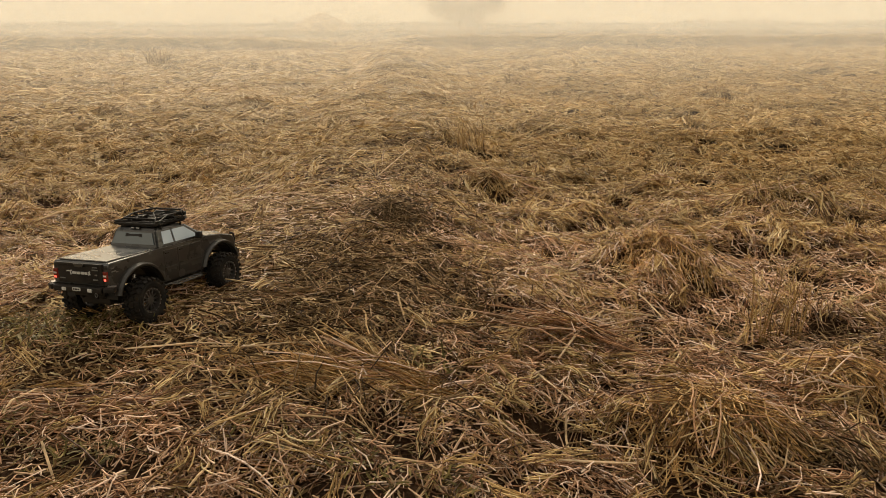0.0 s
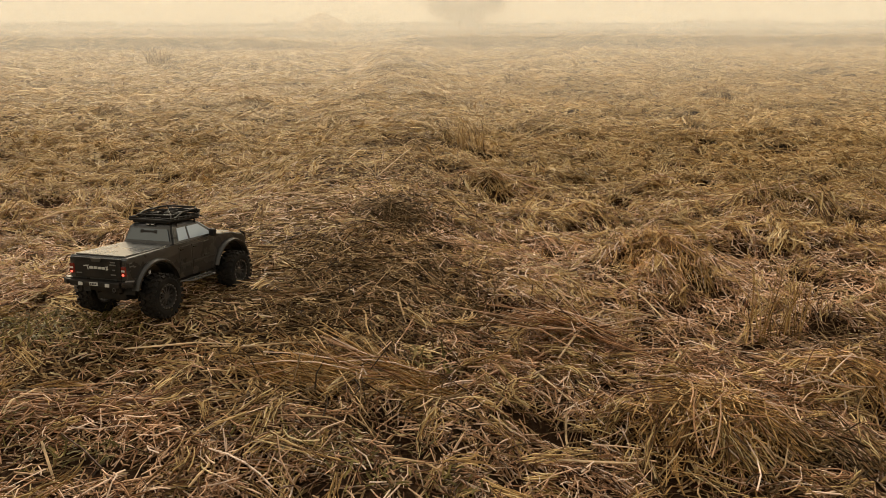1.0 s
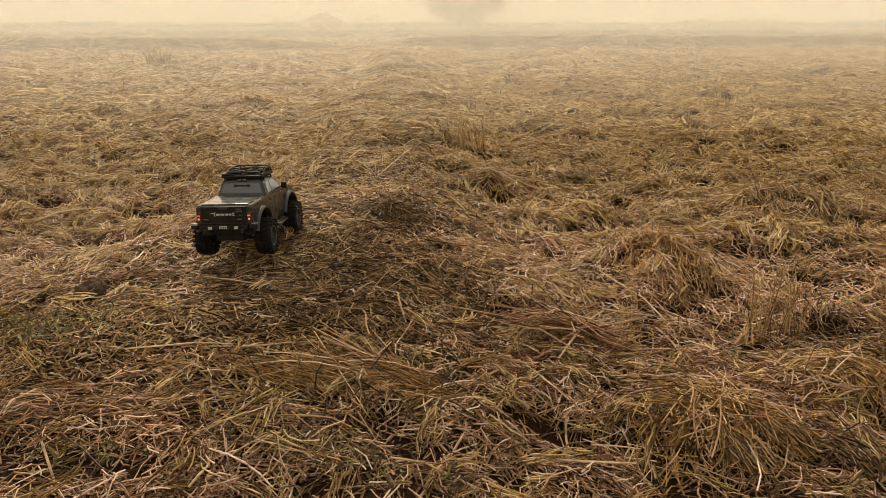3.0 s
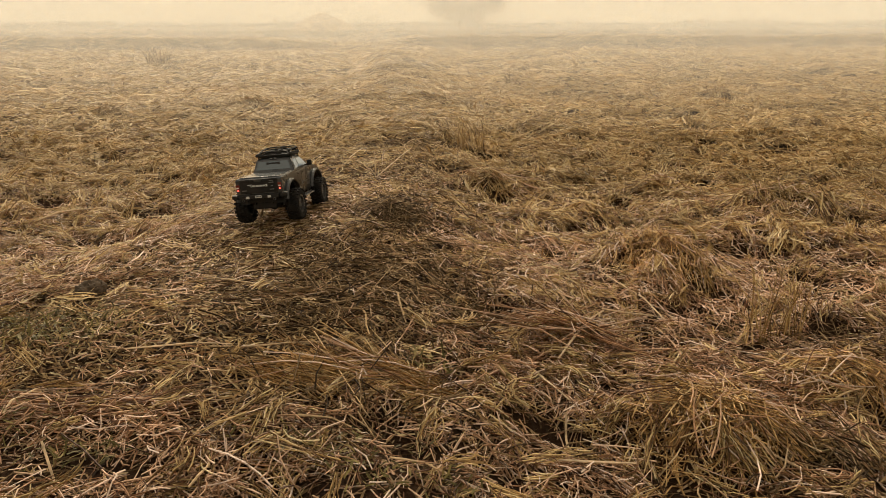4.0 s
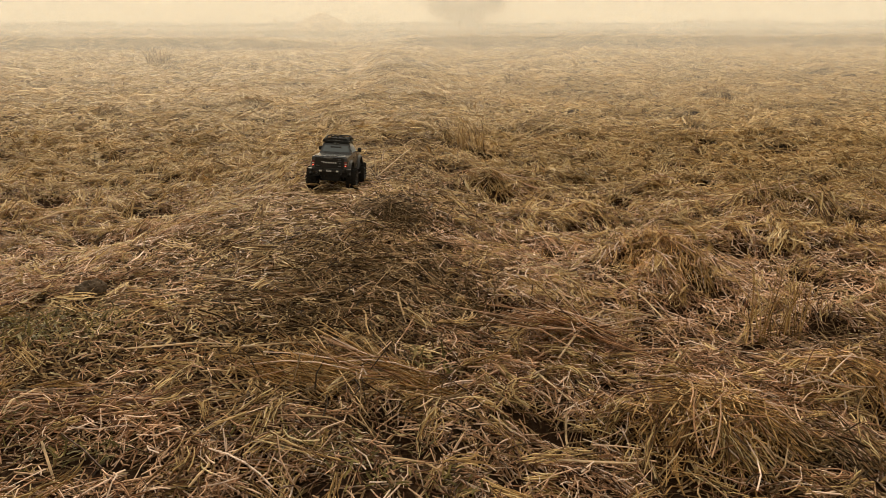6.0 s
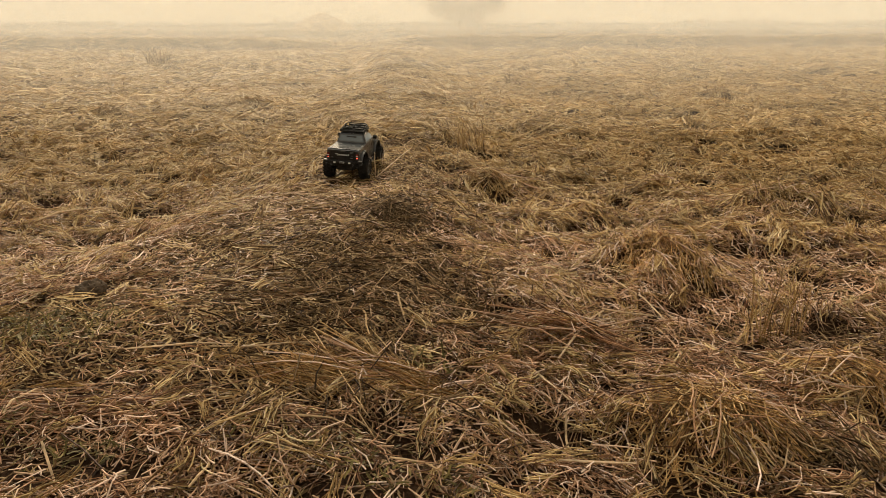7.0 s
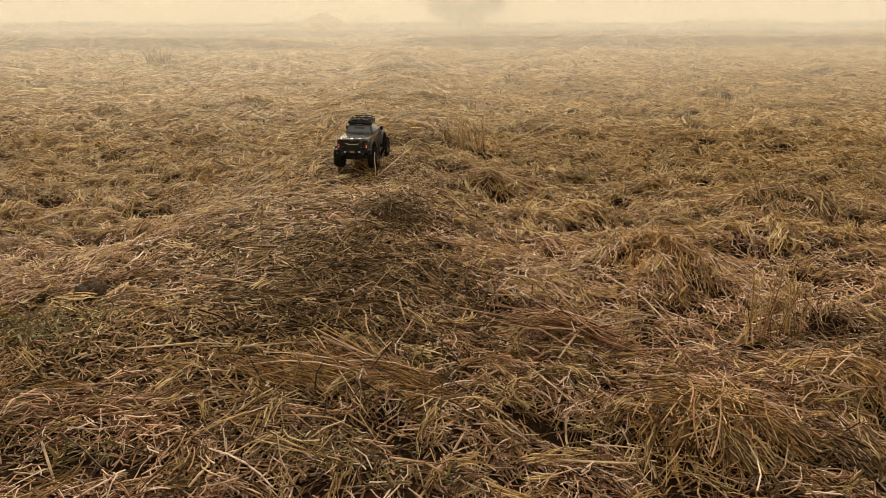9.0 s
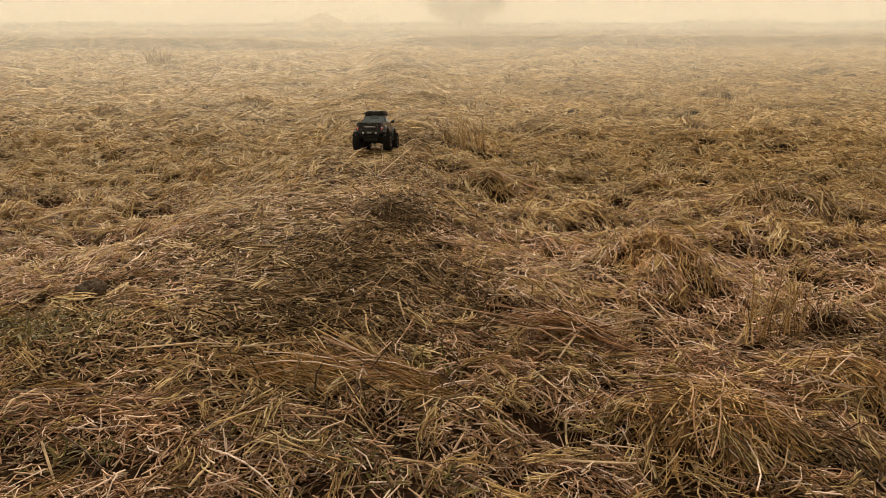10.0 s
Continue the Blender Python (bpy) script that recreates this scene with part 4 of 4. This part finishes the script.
def build_truck():
    truck = tagged(new("toy_truck"), "black radio-controlled pickup truck with roof rack on straw", "toy truck")
    # lower body with wheel arches
    outline = [(-0.258, 0.108), (-0.262, 0.118), (-0.262, 0.168), (-0.257, 0.174), (-0.078, 0.176), (0.02, 0.176), (0.108, 0.177), (0.165, 0.172), (0.232, 0.160), (0.246, 0.152), (0.251, 0.135), (0.251, 0.105)]
    outline += arc(WB, 0.071, 0.079, 26, 165, 12)
    outline += [(0.082, 0.082), (-0.082, 0.082)]
    outline += arc(-WB, 0.071, 0.079, 15, 154, 12)
    outline += [(-0.236, 0.104)]
    bm = bmesh.new()
    extruded(bm, outline, -0.087, 0.087, 0.0035)
    for v in bm.verts:  # the sides lean in towards the belt line, the nose narrows
        if v.co.z > 0.15:
            v.co.x *= 1 - (v.co.z - 0.15) * 1.3
        if v.co.y > 0.2:
            v.co.x *= 1 - (v.co.y - 0.2) * 1.2
    body = part("body", bm, PAINT, truck, "glossy charcoal painted body")
    # greenhouse: roof on slanted pillars
    bm = bmesh.new()
    rings = []
    for z, y0, y1, hx in ((0.174, -0.084, 0.116, 0.081), (0.180, -0.083, 0.110, 0.080), (0.220, -0.071, 0.046, 0.067), (0.227, -0.062, 0.034, 0.061), (0.2295, -0.045, 0.020, 0.050)):
        rings.append([bm.verts.new(p) for p in ((-hx, y0, z), (hx, y0, z), (hx, y1, z), (-hx, y1, z))])
    for p, q in zip(rings, rings[1:]):
        for k in range(4):
            bm.faces.new((p[k], p[(k + 1) % 4], q[(k + 1) % 4], q[k]))
    bm.faces.new(rings[-1])
    bm.faces.new(rings[0][::-1])
    bmesh.ops.bevel(bm, geom=[e for e in bm.edges if abs(e.verts[0].co.z - e.verts[1].co.z) > 0.004], offset=0.004, segments=2, affect="EDGES")
    part("cab", bm, PAINT, truck, "black cab roof and pillars")

    def on_rear(x, f):  # f 0 base, 1 top of the rear face
        return Vector((x, -0.0835 + 0.0125 * f, 0.179 + 0.042 * f))

    bm = bmesh.new()
    slab(bm, [on_rear(-0.0690, 0.13), on_rear(0.0690, 0.13), on_rear(0.0580, 0.86), on_rear(-0.0580, 0.86)], 0.0022)
    rw = part("rear_window", bm, REAR_GLASS, truck, "smoked grey rear window")
    bm = bmesh.new()  # dark blotched sticker on the pane
    for cx, cz, wx, wz in ((-0.022, 0.70, 0.009, 0.009), (0, 0.70, 0.036, 0.0055), (0.022, 0.69, 0.010, 0.009)):
        box(bm, on_rear(cx, cz) + Vector((0, -0.0026, 0.0)), (wx, 0.0012, wz), 0.0004, Matrix.Rotation(radians(-19), 4, "X"))
    part("sticker", bm, TRIM, rw, "black decal")
    bm = bmesh.new()
    box(bm, (0, -0.0665, 0.2265), (0.03, 0.006, 0.004), 0.001)
    bl = part("brake_light", bm, TRIM, truck)
    for sx in (-1, 1):
        bm = bmesh.new()
        box(bm, (sx * 0.008, -0.0698, 0.2265), (0.009, 0.0016, 0.0022))
        part("lens", bm, LENS_W, bl, "small pale lens")

    def on_side(s, y, f):
        return Vector((s * (0.0803 - 0.0132 * f), y, 0.180 + 0.040 * f))

    for s in (-1, 1):
        for name, pts in (("rear_door_window", [(-0.060, 0.08), (-0.021, 0.08), (-0.019, 0.90), (-0.053, 0.90)]), ("front_door_window", [(-0.013, 0.08), (0.078, 0.08), (0.072, 0.3), (0.036, 0.90), (-0.012, 0.90)])):
            q = [on_side(s, y, f) for y, f in pts]
            bm = bmesh.new()
            slab(bm, q if s > 0 else q[::-1], 0.0016)
            part(name, bm, SIDE_GLASS, truck, "side window with the pale sky reflection in its base colour")
        # doors stand proud by a hair, with shut lines between them
        for y0, y1 in ((-0.070, -0.018), (-0.0155, 0.083)):
            bm = bmesh.new()
            box(bm, (s * 0.0866, (y0 + y1) / 2, 0.131), (0.0032, y1 - y0, 0.074), 0.0012)
            for v in bm.verts:
                if v.co.z > 0.15:
                    v.co.x *= 1 - (v.co.z - 0.15) * 1.3
            d = part("door", bm, PAINT, truck)
            bm = bmesh.new()
            box(bm, (s * 0.0875, y0 + 0.012, 0.160), (0.003, 0.013, 0.0035), 0.001)
            part("door_handle", bm, TRIM, d)
            bm = bmesh.new()
            box(bm, (s * 0.0888, (y0 + y1) / 2, 0.119), (0.002, y1 - y0 - 0.004, 0.006), 0.0008)
            if y1 > 0:
                box(bm, (s * 0.0895, 0.045, 0.128), (0.0012, 0.022, 0.004))
            part("trim_strip", bm, FLARE, d, "dull grey rubbing strip and badge bar")
        bm = bmesh.new()
        box(bm, (s * 0.101, 0.060, 0.190), (0.020, 0.011, 0.021), 0.004)
        tube(bm, [(s * 0.078, 0.064, 0.181), (s * 0.094, 0.061, 0.184)], 0.0028)
        part("wing_mirror", bm, TRIM, truck)
        # flares
        for cy in (-WB, WB):
            bm = bmesh.new()
            a0, a1 = (14, 166)
            inner, outer = arc(cy, 0.070, 0.078, a0, a1, 14), arc(cy, 0.070, 0.0865, a0, a1, 14)
            prev = None
            for (iy, iz), (oy, oz) in zip(inner, outer):
                my, mz = (iy * 0.45 + oy * 0.55), (iz * 0.45 + oz * 0.55)
                ring = [bm.verts.new(p) for p in ((s * 0.082, iy, iz), (s * 0.0985, iy, iz), (s * 0.099, my, mz), (s * 0.092, oy, oz), (s * 0.082, oy, oz))]
                if prev:
                    for k in range(5):
                        bm.faces.new((prev[k], prev[(k + 1) % 5], ring[(k + 1) % 5], ring[k]))
                else:
                    bm.faces.new(ring)
                prev = ring
            bm.faces.new(prev[::-1])
            part("fender_flare", bm, FLARE, truck, "dull grey wide fender flare")
        # rock slider
        bm = bmesh.new()
        tube(bm, [(s * 0.074, -0.082, 0.085), (s * 0.090, -0.078, 0.076), (s * 0.090, 0.078, 0.076), (s * 0.074, 0.082, 0.085)], 0.002)
        tube(bm, [(s * 0.090, -0.066, 0.076), (s * 0.108, -0.048, 0.074), (s * 0.108, 0.052, 0.074), (s * 0.090, 0.068, 0.076)], 0.002)
        for k in range(5):
            y = -0.045 + 0.022 * k
            tube(bm, [(s * 0.090, y, 0.076), (s * 0.108, y + 0.011, 0.074)], 0.0014, 5)
        part("rock_slider", bm, GUN, truck, "grey tubular steel side step")
        # tail lamps
        bm = bmesh.new()
        box(bm, (s * 0.0775, -0.2635, 0.142), (0.012, 0.006, 0.024), 0.001)
        tl = part("tail_light", bm, LENS_R, truck, "red tail light")
        bm = bmesh.new()
        box(bm, (s * 0.0775, -0.2668, 0.1435), (0.0095, 0.0016, 0.0045), 0.0003)
        part("reversing_lens", bm, LENS_W, tl, "white lens")
        bm = bmesh.new()
        box(bm, (s * 0.0775, -0.2670, 0.1335), (0.0060, 0.0018, 0.0048), 0.0008)
        part("led", bm, LED_R, tl, "glowing red point of light")
        # side decal bars behind the tail lamp
        bm = bmesh.new()
        for k, (y, z, ly) in enumerate(((-0.249, 0.160, 0.008), (-0.246, 0.152, 0.014), (-0.236, 0.149, 0.008))):
            box(bm, (s * 0.0858, y, z), (0.0022, ly, 0.0028))
        part("side_decal", bm, BADGE, truck, "worn white decal bars")
        # headlamps
        bm = bmesh.new()
        box(bm, (s * 0.064, 0.2495, 0.140), (0.026, 0.006, 0.016), 0.002)
        part("headlight", bm, LENS_W, truck)
    # tonneau cover, rail edges
    bm = bmesh.new()
    box(bm, (0, -0.169, 0.1762), (0.148, 0.170, 0.004), 0.0015)
    part("bed_cover", bm, COVER, truck, "glossy black bed cover reflecting the sky")
    # tailgate
    bm = bmesh.new()
    box(bm, (0, -0.2628, 0.146), (0.138, 0.005, 0.050), 0.0015)
    box(bm, (0, -0.2636, 0.168), (0.140, 0.006, 0.007), 0.0015)
    tg = part("tailgate", bm, TRIM, truck, "matt black tailgate")
    bm = bmesh.new()
    slab(bm, [(-0.016, -0.2668, 0.1705), (0.016, -0.2668, 0.1705), (0.012, -0.2668, 0.1625), (-0.012, -0.2668, 0.1625)][::-1], 0.0015)
    part("tailgate_handle", bm, FLARE, tg, "grey handle recess")
    bm = bmesh.new()  # large worn lettering, as plain bars
    for x, z, wx, wz, tilt in ((-0.032, 0.1515, 0.016, 0.0022, -8), (-0.028, 0.147, 0.0022, 0.011, -14), (-0.017, 0.147, 0.011, 0.0058, 0), (-0.004, 0.147, 0.010, 0.0062, 0), (0.009, 0.147, 0.010, 0.0060, 0), (0.020, 0.147, 0.008, 0.0058, 0), (0.030, 0.1475, 0.0024, 0.011, 30), (0.030, 0.1475, 0.0024, 0.010, -35)):
        box(bm, (x, -0.2660, z), (wx, 0.0016, wz), 0, Matrix.Rotation(radians(tilt), 4, "Y"))
    part("lettering", bm, LETTER, tg, "worn white lettering")
    for x, z, wx in ((0.048, 0.163, 0.014), (0.048, 0.1565, 0.018), (0.050, 0.144, 0.007), (0.048, 0.132, 0.015), (-0.055, 0.132, 0.016)):
        bm = bmesh.new()
        box(bm, (x, -0.2660, z), (wx, 0.0012, 0.003))
        part("badge", bm, BADGE, tg, "dim grey badge bar")
    # rear bumper
    bm = bmesh.new()
    box(bm, (0, -0.272, 0.109), (0.150, 0.016, 0.015), 0.003)
    for s in (-1, 1):
        box(bm, (s * 0.087, -0.264, 0.110), (0.026, 0.024, 0.013), 0.003, Matrix.Rotation(s * 0.5, 4, "Z"))
        box(bm, (s * 0.050, -0.270, 0.094), (0.010, 0.006, 0.016), 0.002)
    rb = part("rear_bumper", bm, TRIM, truck, "black winch bumper")
    for s in (-1, 1):
        bm = bmesh.new()
        box(bm, (s * 0.040, -0.2805, 0.1085), (0.012, 0.003, 0.0085), 0.001)
        part("bumper_lamp", bm, LENS_W, rb, "small white lamp")
        bm = bmesh.new()
        tube(bm, [(s * 0.058 + 0.0042 * math.cos(a), -0.279, 0.098 + 0.005 * math.sin(a)) for a in [2 * math.pi * k / 9 for k in range(9)]], 0.0012, 5, True)
        part("shackle", bm, GUN, rb, "grey tow shackle")
        bm = bmesh.new()
        box(bm, (s * 0.092, -0.262, 0.1185), (0.020, 0.012, 0.0022), 0.0006, Matrix.Rotation(s * 0.5, 4, "Z"))
        part("bumper_step", bm, STEEL, rb, "bare metal step plate")
    bm = bmesh.new()
    box(bm, (0.0, -0.2808, 0.110), (0.024, 0.0022, 0.0085), 0.0005)
    pl = part("plate", bm, LENS_W, rb, "small pale plate")
    bm = bmesh.new()
    for k in range(4):
        box(bm, (-0.0075 + 0.005 * k, -0.2822, 0.110), (0.0034, 0.0008, 0.004))
    part("plate_bars", bm, TRIM, pl)
    # front bumper and bull bar
    bm = bmesh.new()
    box(bm, (0, 0.262, 0.103), (0.150, 0.022, 0.020), 0.004)
    fb = part("front_bumper", bm, TRIM, truck)
    bm = bmesh.new()
    for s in (-1, 1):
        tube(bm, [(s * 0.066, 0.262, 0.108), (s * 0.068, 0.268, 0.140), (s * 0.069, 0.262, 0.156), (s * 0.064, 0.252, 0.161)], 0.0036)
    tube(bm, [(-0.067, 0.268, 0.132), (0.067, 0.268, 0.132)], 0.0032)
    part("bull_bar", bm, TRIM, fb)
    bm = bmesh.new()
    box(bm, (0, 0.252, 0.140), (0.100, 0.006, 0.028), 0.002)
    for k in range(3):
        box(bm, (0, 0.2555, 0.131 + 0.009 * k), (0.098, 0.004, 0.003))
    part("grille", bm, TRIM, truck)
    bm = bmesh.new()
    hood = [(0.112, 0.1775), (0.165, 0.1735), (0.230, 0.1615), (0.243, 0.1555)]
    prev = None
    for y, z in hood:
        hx = 0.078 * (1 - max(0, y - 0.2) * 1.2)
        ring = [bm.verts.new(p) for p in ((-hx, y, z - 0.003), (-hx, y, z), (-hx * 0.55, y, z + 0.0025), (-hx * 0.45, y, z + 0.005), (hx * 0.45, y, z + 0.005), (hx * 0.55, y, z + 0.0025), (hx, y, z), (hx, y, z - 0.003))]
        if prev:
            for k in range(8):
                bm.faces.new((prev[k], prev[(k + 1) % 8], ring[(k + 1) % 8], ring[k]))
        else:
            bm.faces.new(ring)
        prev = ring
    bm.faces.new(prev[::-1])
    part("hood", bm, COVER, truck, "glossy hood reflecting the pale sky")
    bm = bmesh.new()
    slab(bm, [(0.070, 0.1075, 0.1825), (-0.070, 0.1075, 0.1825), (-0.060, 0.0515, 0.2185), (0.060, 0.0515, 0.2185)], 0.002)
    part("windscreen", bm, SIDE_GLASS, truck)
    # chassis and running gear
    bm = bmesh.new()
    for s in (-1, 1):
        box(bm, (s * 0.032, 0, 0.082), (0.008, 0.48, 0.014), 0.001)
    box(bm, (0, 0, 0.080), (0.070, 0.13, 0.018), 0.003)
    box(bm, (0, -0.215, 0.092), (0.10, 0.06, 0.02), 0.003)
    part("chassis", bm, TRIM, truck)
    # added black block: stands in for the shade between the rear wheels
    bm = bmesh.new()
    box(bm, (0, -0.205, 0.077), (0.090, 0.046, 0.042), 0.006)
    part("rear_shade_block", bm, TRIM, truck)
    # added black slab: deepens the shade in the gap under the cab
    bm = bmesh.new()
    box(bm, (0, 0.0, 0.064), (0.085, 0.15, 0.022), 0.004)
    part("belly_shade_block", bm, TRIM, truck)
    for s in (-1, 1):
        for cy in (-WB, WB):
            bm = bmesh.new()
            extruded(bm, arc(cy, 0.071, 0.0775, 5, 175, 10) + arc(cy, 0.071, 0.073, 175, 5, 10), s * 0.050, s * 0.083)
            part("wheel_well", bm, TRIM, truck)
    for cy in (-WB, WB):
        bm = bmesh.new()
        tube(bm, [(-0.088, cy, TYRE_R), (0.088, cy, TYRE_R)], 0.010, 10)
        lathe_c = Matrix.Translation((0.012, cy, TYRE_R))
        bmesh.ops.create_uvsphere(bm, u_segments=12, v_segments=8, radius=0.017, matrix=lathe_c)
        part("axle", bm, TRIM, truck)
        for s in (-1, 1):
            bm = bmesh.new()
            tube(bm, [(s * 0.055, cy - 0.01, TYRE_R), (s * 0.050, cy + (0.02 if cy < 0 else -0.02), 0.118)], 0.0035)
            for k in range(7):
                f = k / 7
                z = TYRE_R + 0.012 + f * 0.045
                yy = cy - 0.01 + (0.03 if cy < 0 else -0.01) * (f * 0.75 + 0.2)
                tube(bm, [(s * 0.054 + 0.006 * math.cos(a), yy + 0.006 * math.sin(a), z) for a in [2 * math.pi * j / 8 for j in range(8)]], 0.0012, 4, True)
            part("shock_absorber", bm, STEEL, truck, "bright metal coil-over shock")
            bm = bmesh.new()
            tube(bm, [(s * 0.045, cy, TYRE_R - 0.006), (s * 0.030, cy * 0.35, 0.074)], 0.0028)
            part("suspension_link", bm, STEEL, truck, "thin grey metal link")
    # roof rack
    bm = bmesh.new()
    low = [(-0.066, -0.070, 0.236), (0.066, -0.070, 0.236), (0.068, 0.045, 0.236), (0.052, 0.072, 0.236), (-0.052, 0.072, 0.236), (-0.068, 0.045, 0.236)]
    tube(bm, low, 0.0032, 7, True)
    tube(bm, [(x, y, z + 0.006) for x, y, z in low], 0.0022, 6, True)
    up = [(-0.052, -0.050, 0.247), (0.052, -0.050, 0.247), (0.060, -0.012, 0.253), (0.062, 0.040, 0.256), (0.046, 0.064, 0.258), (-0.046, 0.064, 0.258), (-0.062, 0.040, 0.256), (-0.060, -0.012, 0.253)]
    tube(bm, up, 0.0026, 7, True)
    for a, b in ((0, 0), (1, 1), (2, 2), (2, 3), (3, 4), (4, 5), (5, 6), (5, 7), (0, 7), (1, 2)):
        tube(bm, [low[a], up[b]], 0.0022, 6)
    for s in (-1, 1):
        tube(bm, [(s * 0.058, -0.050, 0.236), (s * 0.066, -0.048, 0.228), (s * 0.064, -0.046, 0.216)], 0.0025)
        tube(bm, [(s * 0.060, 0.030, 0.236), (s * 0.066, 0.030, 0.228), (s * 0.064, 0.030, 0.216)], 0.0025)
    rack = part("roof_rack", bm, TRIM, truck, "black tubular roof rack")
    rack.matrix_basis = pose(0, 0, 0.0015)
    for k in range(9):
        bm = bmesh.new()
        box(bm, (0, -0.062 + 0.0155 * k, 0.2345), (0.130, 0.004, 0.0025))
        part("slat", bm, TRIM, rack)
    bm = bmesh.new()
    box(bm, (0, -0.004, 0.231), (0.122, 0.122, 0.006), 0.002)
    part("rack_tray", bm, TRIM, rack)
    bm = bmesh.new()
    box(bm, (0, 0.074, 0.246), (0.100, 0.010, 0.011), 0.003)
    part("light_bar", bm, TRIM, rack)
    # gear lashed in the rack
    bm = bmesh.new()
    for cx, cy, r in ((0.014, 0.020, 0.026), (0.016, 0.022, 0.017)):
        tube(bm, [(cx + r * math.cos(a), cy + r * math.sin(a), 0.244) for a in [2 * math.pi * k / 16 for k in range(16)]], 0.0065, 6, True)
    part("spare_wheel", bm, RUBBER, rack)
    for c, sz in (((-0.034, -0.012, 0.243), (0.022, 0.040, 0.014)), ((0.030, -0.036, 0.242), (0.034, 0.018, 0.012))):
        bm = bmesh.new()
        box(bm, c, sz, 0.003)
        part("cargo_box", bm, TRIM, rack)
    bm = bmesh.new()
    tube(bm, [(-0.050, -0.052, 0.247), (-0.020, -0.01, 0.254), (0.012, 0.03, 0.257), (0.036, 0.062, 0.257)], 0.0017, 5)
    tube(bm, [(0.050, -0.045, 0.248), (0.010, -0.008, 0.255), (-0.030, 0.050, 0.256)], 0.0015, 5)
    tube(bm, [(-0.055, 0.010, 0.254), (0.0, 0.004, 0.256), (0.058, 0.016, 0.254)], 0.0015, 5)
    part("tie_strap", bm, TRIM, rack)
    for x, y in ((-0.020, -0.030), (0.006, -0.018), (-0.004, 0.030), (0.034, 0.004)):
        bm = bmesh.new()
        tube(bm, [(x, y, 0.251), (x + 0.012, y + 0.006, 0.252), (x + 0.017, y - 0.005, 0.2515)], 0.0014, 5)
        part("hook", bm, STEEL, rack, "bright metal hook")
    for wx in (-0.097, 0.097):
        for wy in (-WB, WB):
            build_wheel(truck, wx, wy)
    return truck


truck = build_truck()

TRUCK_ROWS = [  # s, x, y, z, yaw, pitch, roll
    (0.0, -0.805, 1.801, 0.042, -18.5, -6.3, -2.8), (0.5, -0.792, 1.792, 0.046, -18.1, -6.8, -2.5), (1.0, -0.770, 1.802, 0.050, -17.1, -7.4, -2.0),
    (1.5, -0.732, 1.897, 0.046, -15.9, -7.6, -0.8), (2.0, -0.689, 1.999, 0.057, -11.1, -6.5, 0.8), (2.5, -0.664, 2.091, 0.069, -5.0, -5.2, 1.7),
    (2.7, -0.657, 2.153, 0.077, -2.1, -4.9, 0.3), (3.8, -0.639, 2.549, 0.076, -3.3, -5.3, -4.0), (4.0, -0.627, 2.643, 0.074, -4.9, -5.1, -5.4),
    (4.5, -0.603, 2.802, 0.070, -6.5, -7.4, -4.3), (5.0, -0.587, 2.993, 0.056, -4.9, -9.0, -4.0), (5.3, -0.566, 3.073, 0.051, -2.5, -13.8, -0.9),
    (5.7, -0.564, 3.300, 0.008, 2.8, -12.3, 2.8), (6.0, -0.547, 3.465, -0.009, -0.5, -6.1, 2.9), (6.3, -0.525, 3.625, -0.005, -3.9, -1.1, 3.1),
    (6.8, -0.503, 3.817, -0.000, -6.8, 1.3, 3.1), (8.2, -0.500, 3.822, 0.000, -7.0, 1.6, 2.7), (8.6, -0.486, 3.856, 0.008, -6.4, 2.0, 2.2),
    (9.0, -0.471, 3.993, 0.020, -5.6, 0.4, 0.3), (9.4, -0.453, 4.149, 0.024, -5.5, -4.1, -0.9), (10.0, -0.444, 4.554, -0.014, -3.9, -9.8, -0.6)]


def motions():
    walk(truck, [(r[0], Matrix.Translation(r[1:4]) @ Matrix.Rotation(radians(r[4]), 4, "Z") @ Matrix.Rotation(radians(r[5]), 4, "X") @ Matrix.Rotation(radians(r[6]), 4, "Y")) for r in TRUCK_ROWS])
    # the wheels roll with the way travelled; in the soft straw they spin a little while it climbs out
    way, rolled = [0.0], 0.0
    for a, b in zip(TRUCK_ROWS, TRUCK_ROWS[1:]):
        rolled += (Vector(b[1:4]) - Vector(a[1:4])).length
        way.append(rolled)
    for w, wx, wy in WHEELS:
        rows = []
        for k in range(101):
            t = k / 10
            s = float(np.interp(t, [r[0] for r in TRUCK_ROWS], way))
            rows.append((t, Matrix.Translation((wx, wy, TYRE_R)) @ Matrix.Rotation(-s / TYRE_R, 4, "X")))
        walk(w, rows)


motions()
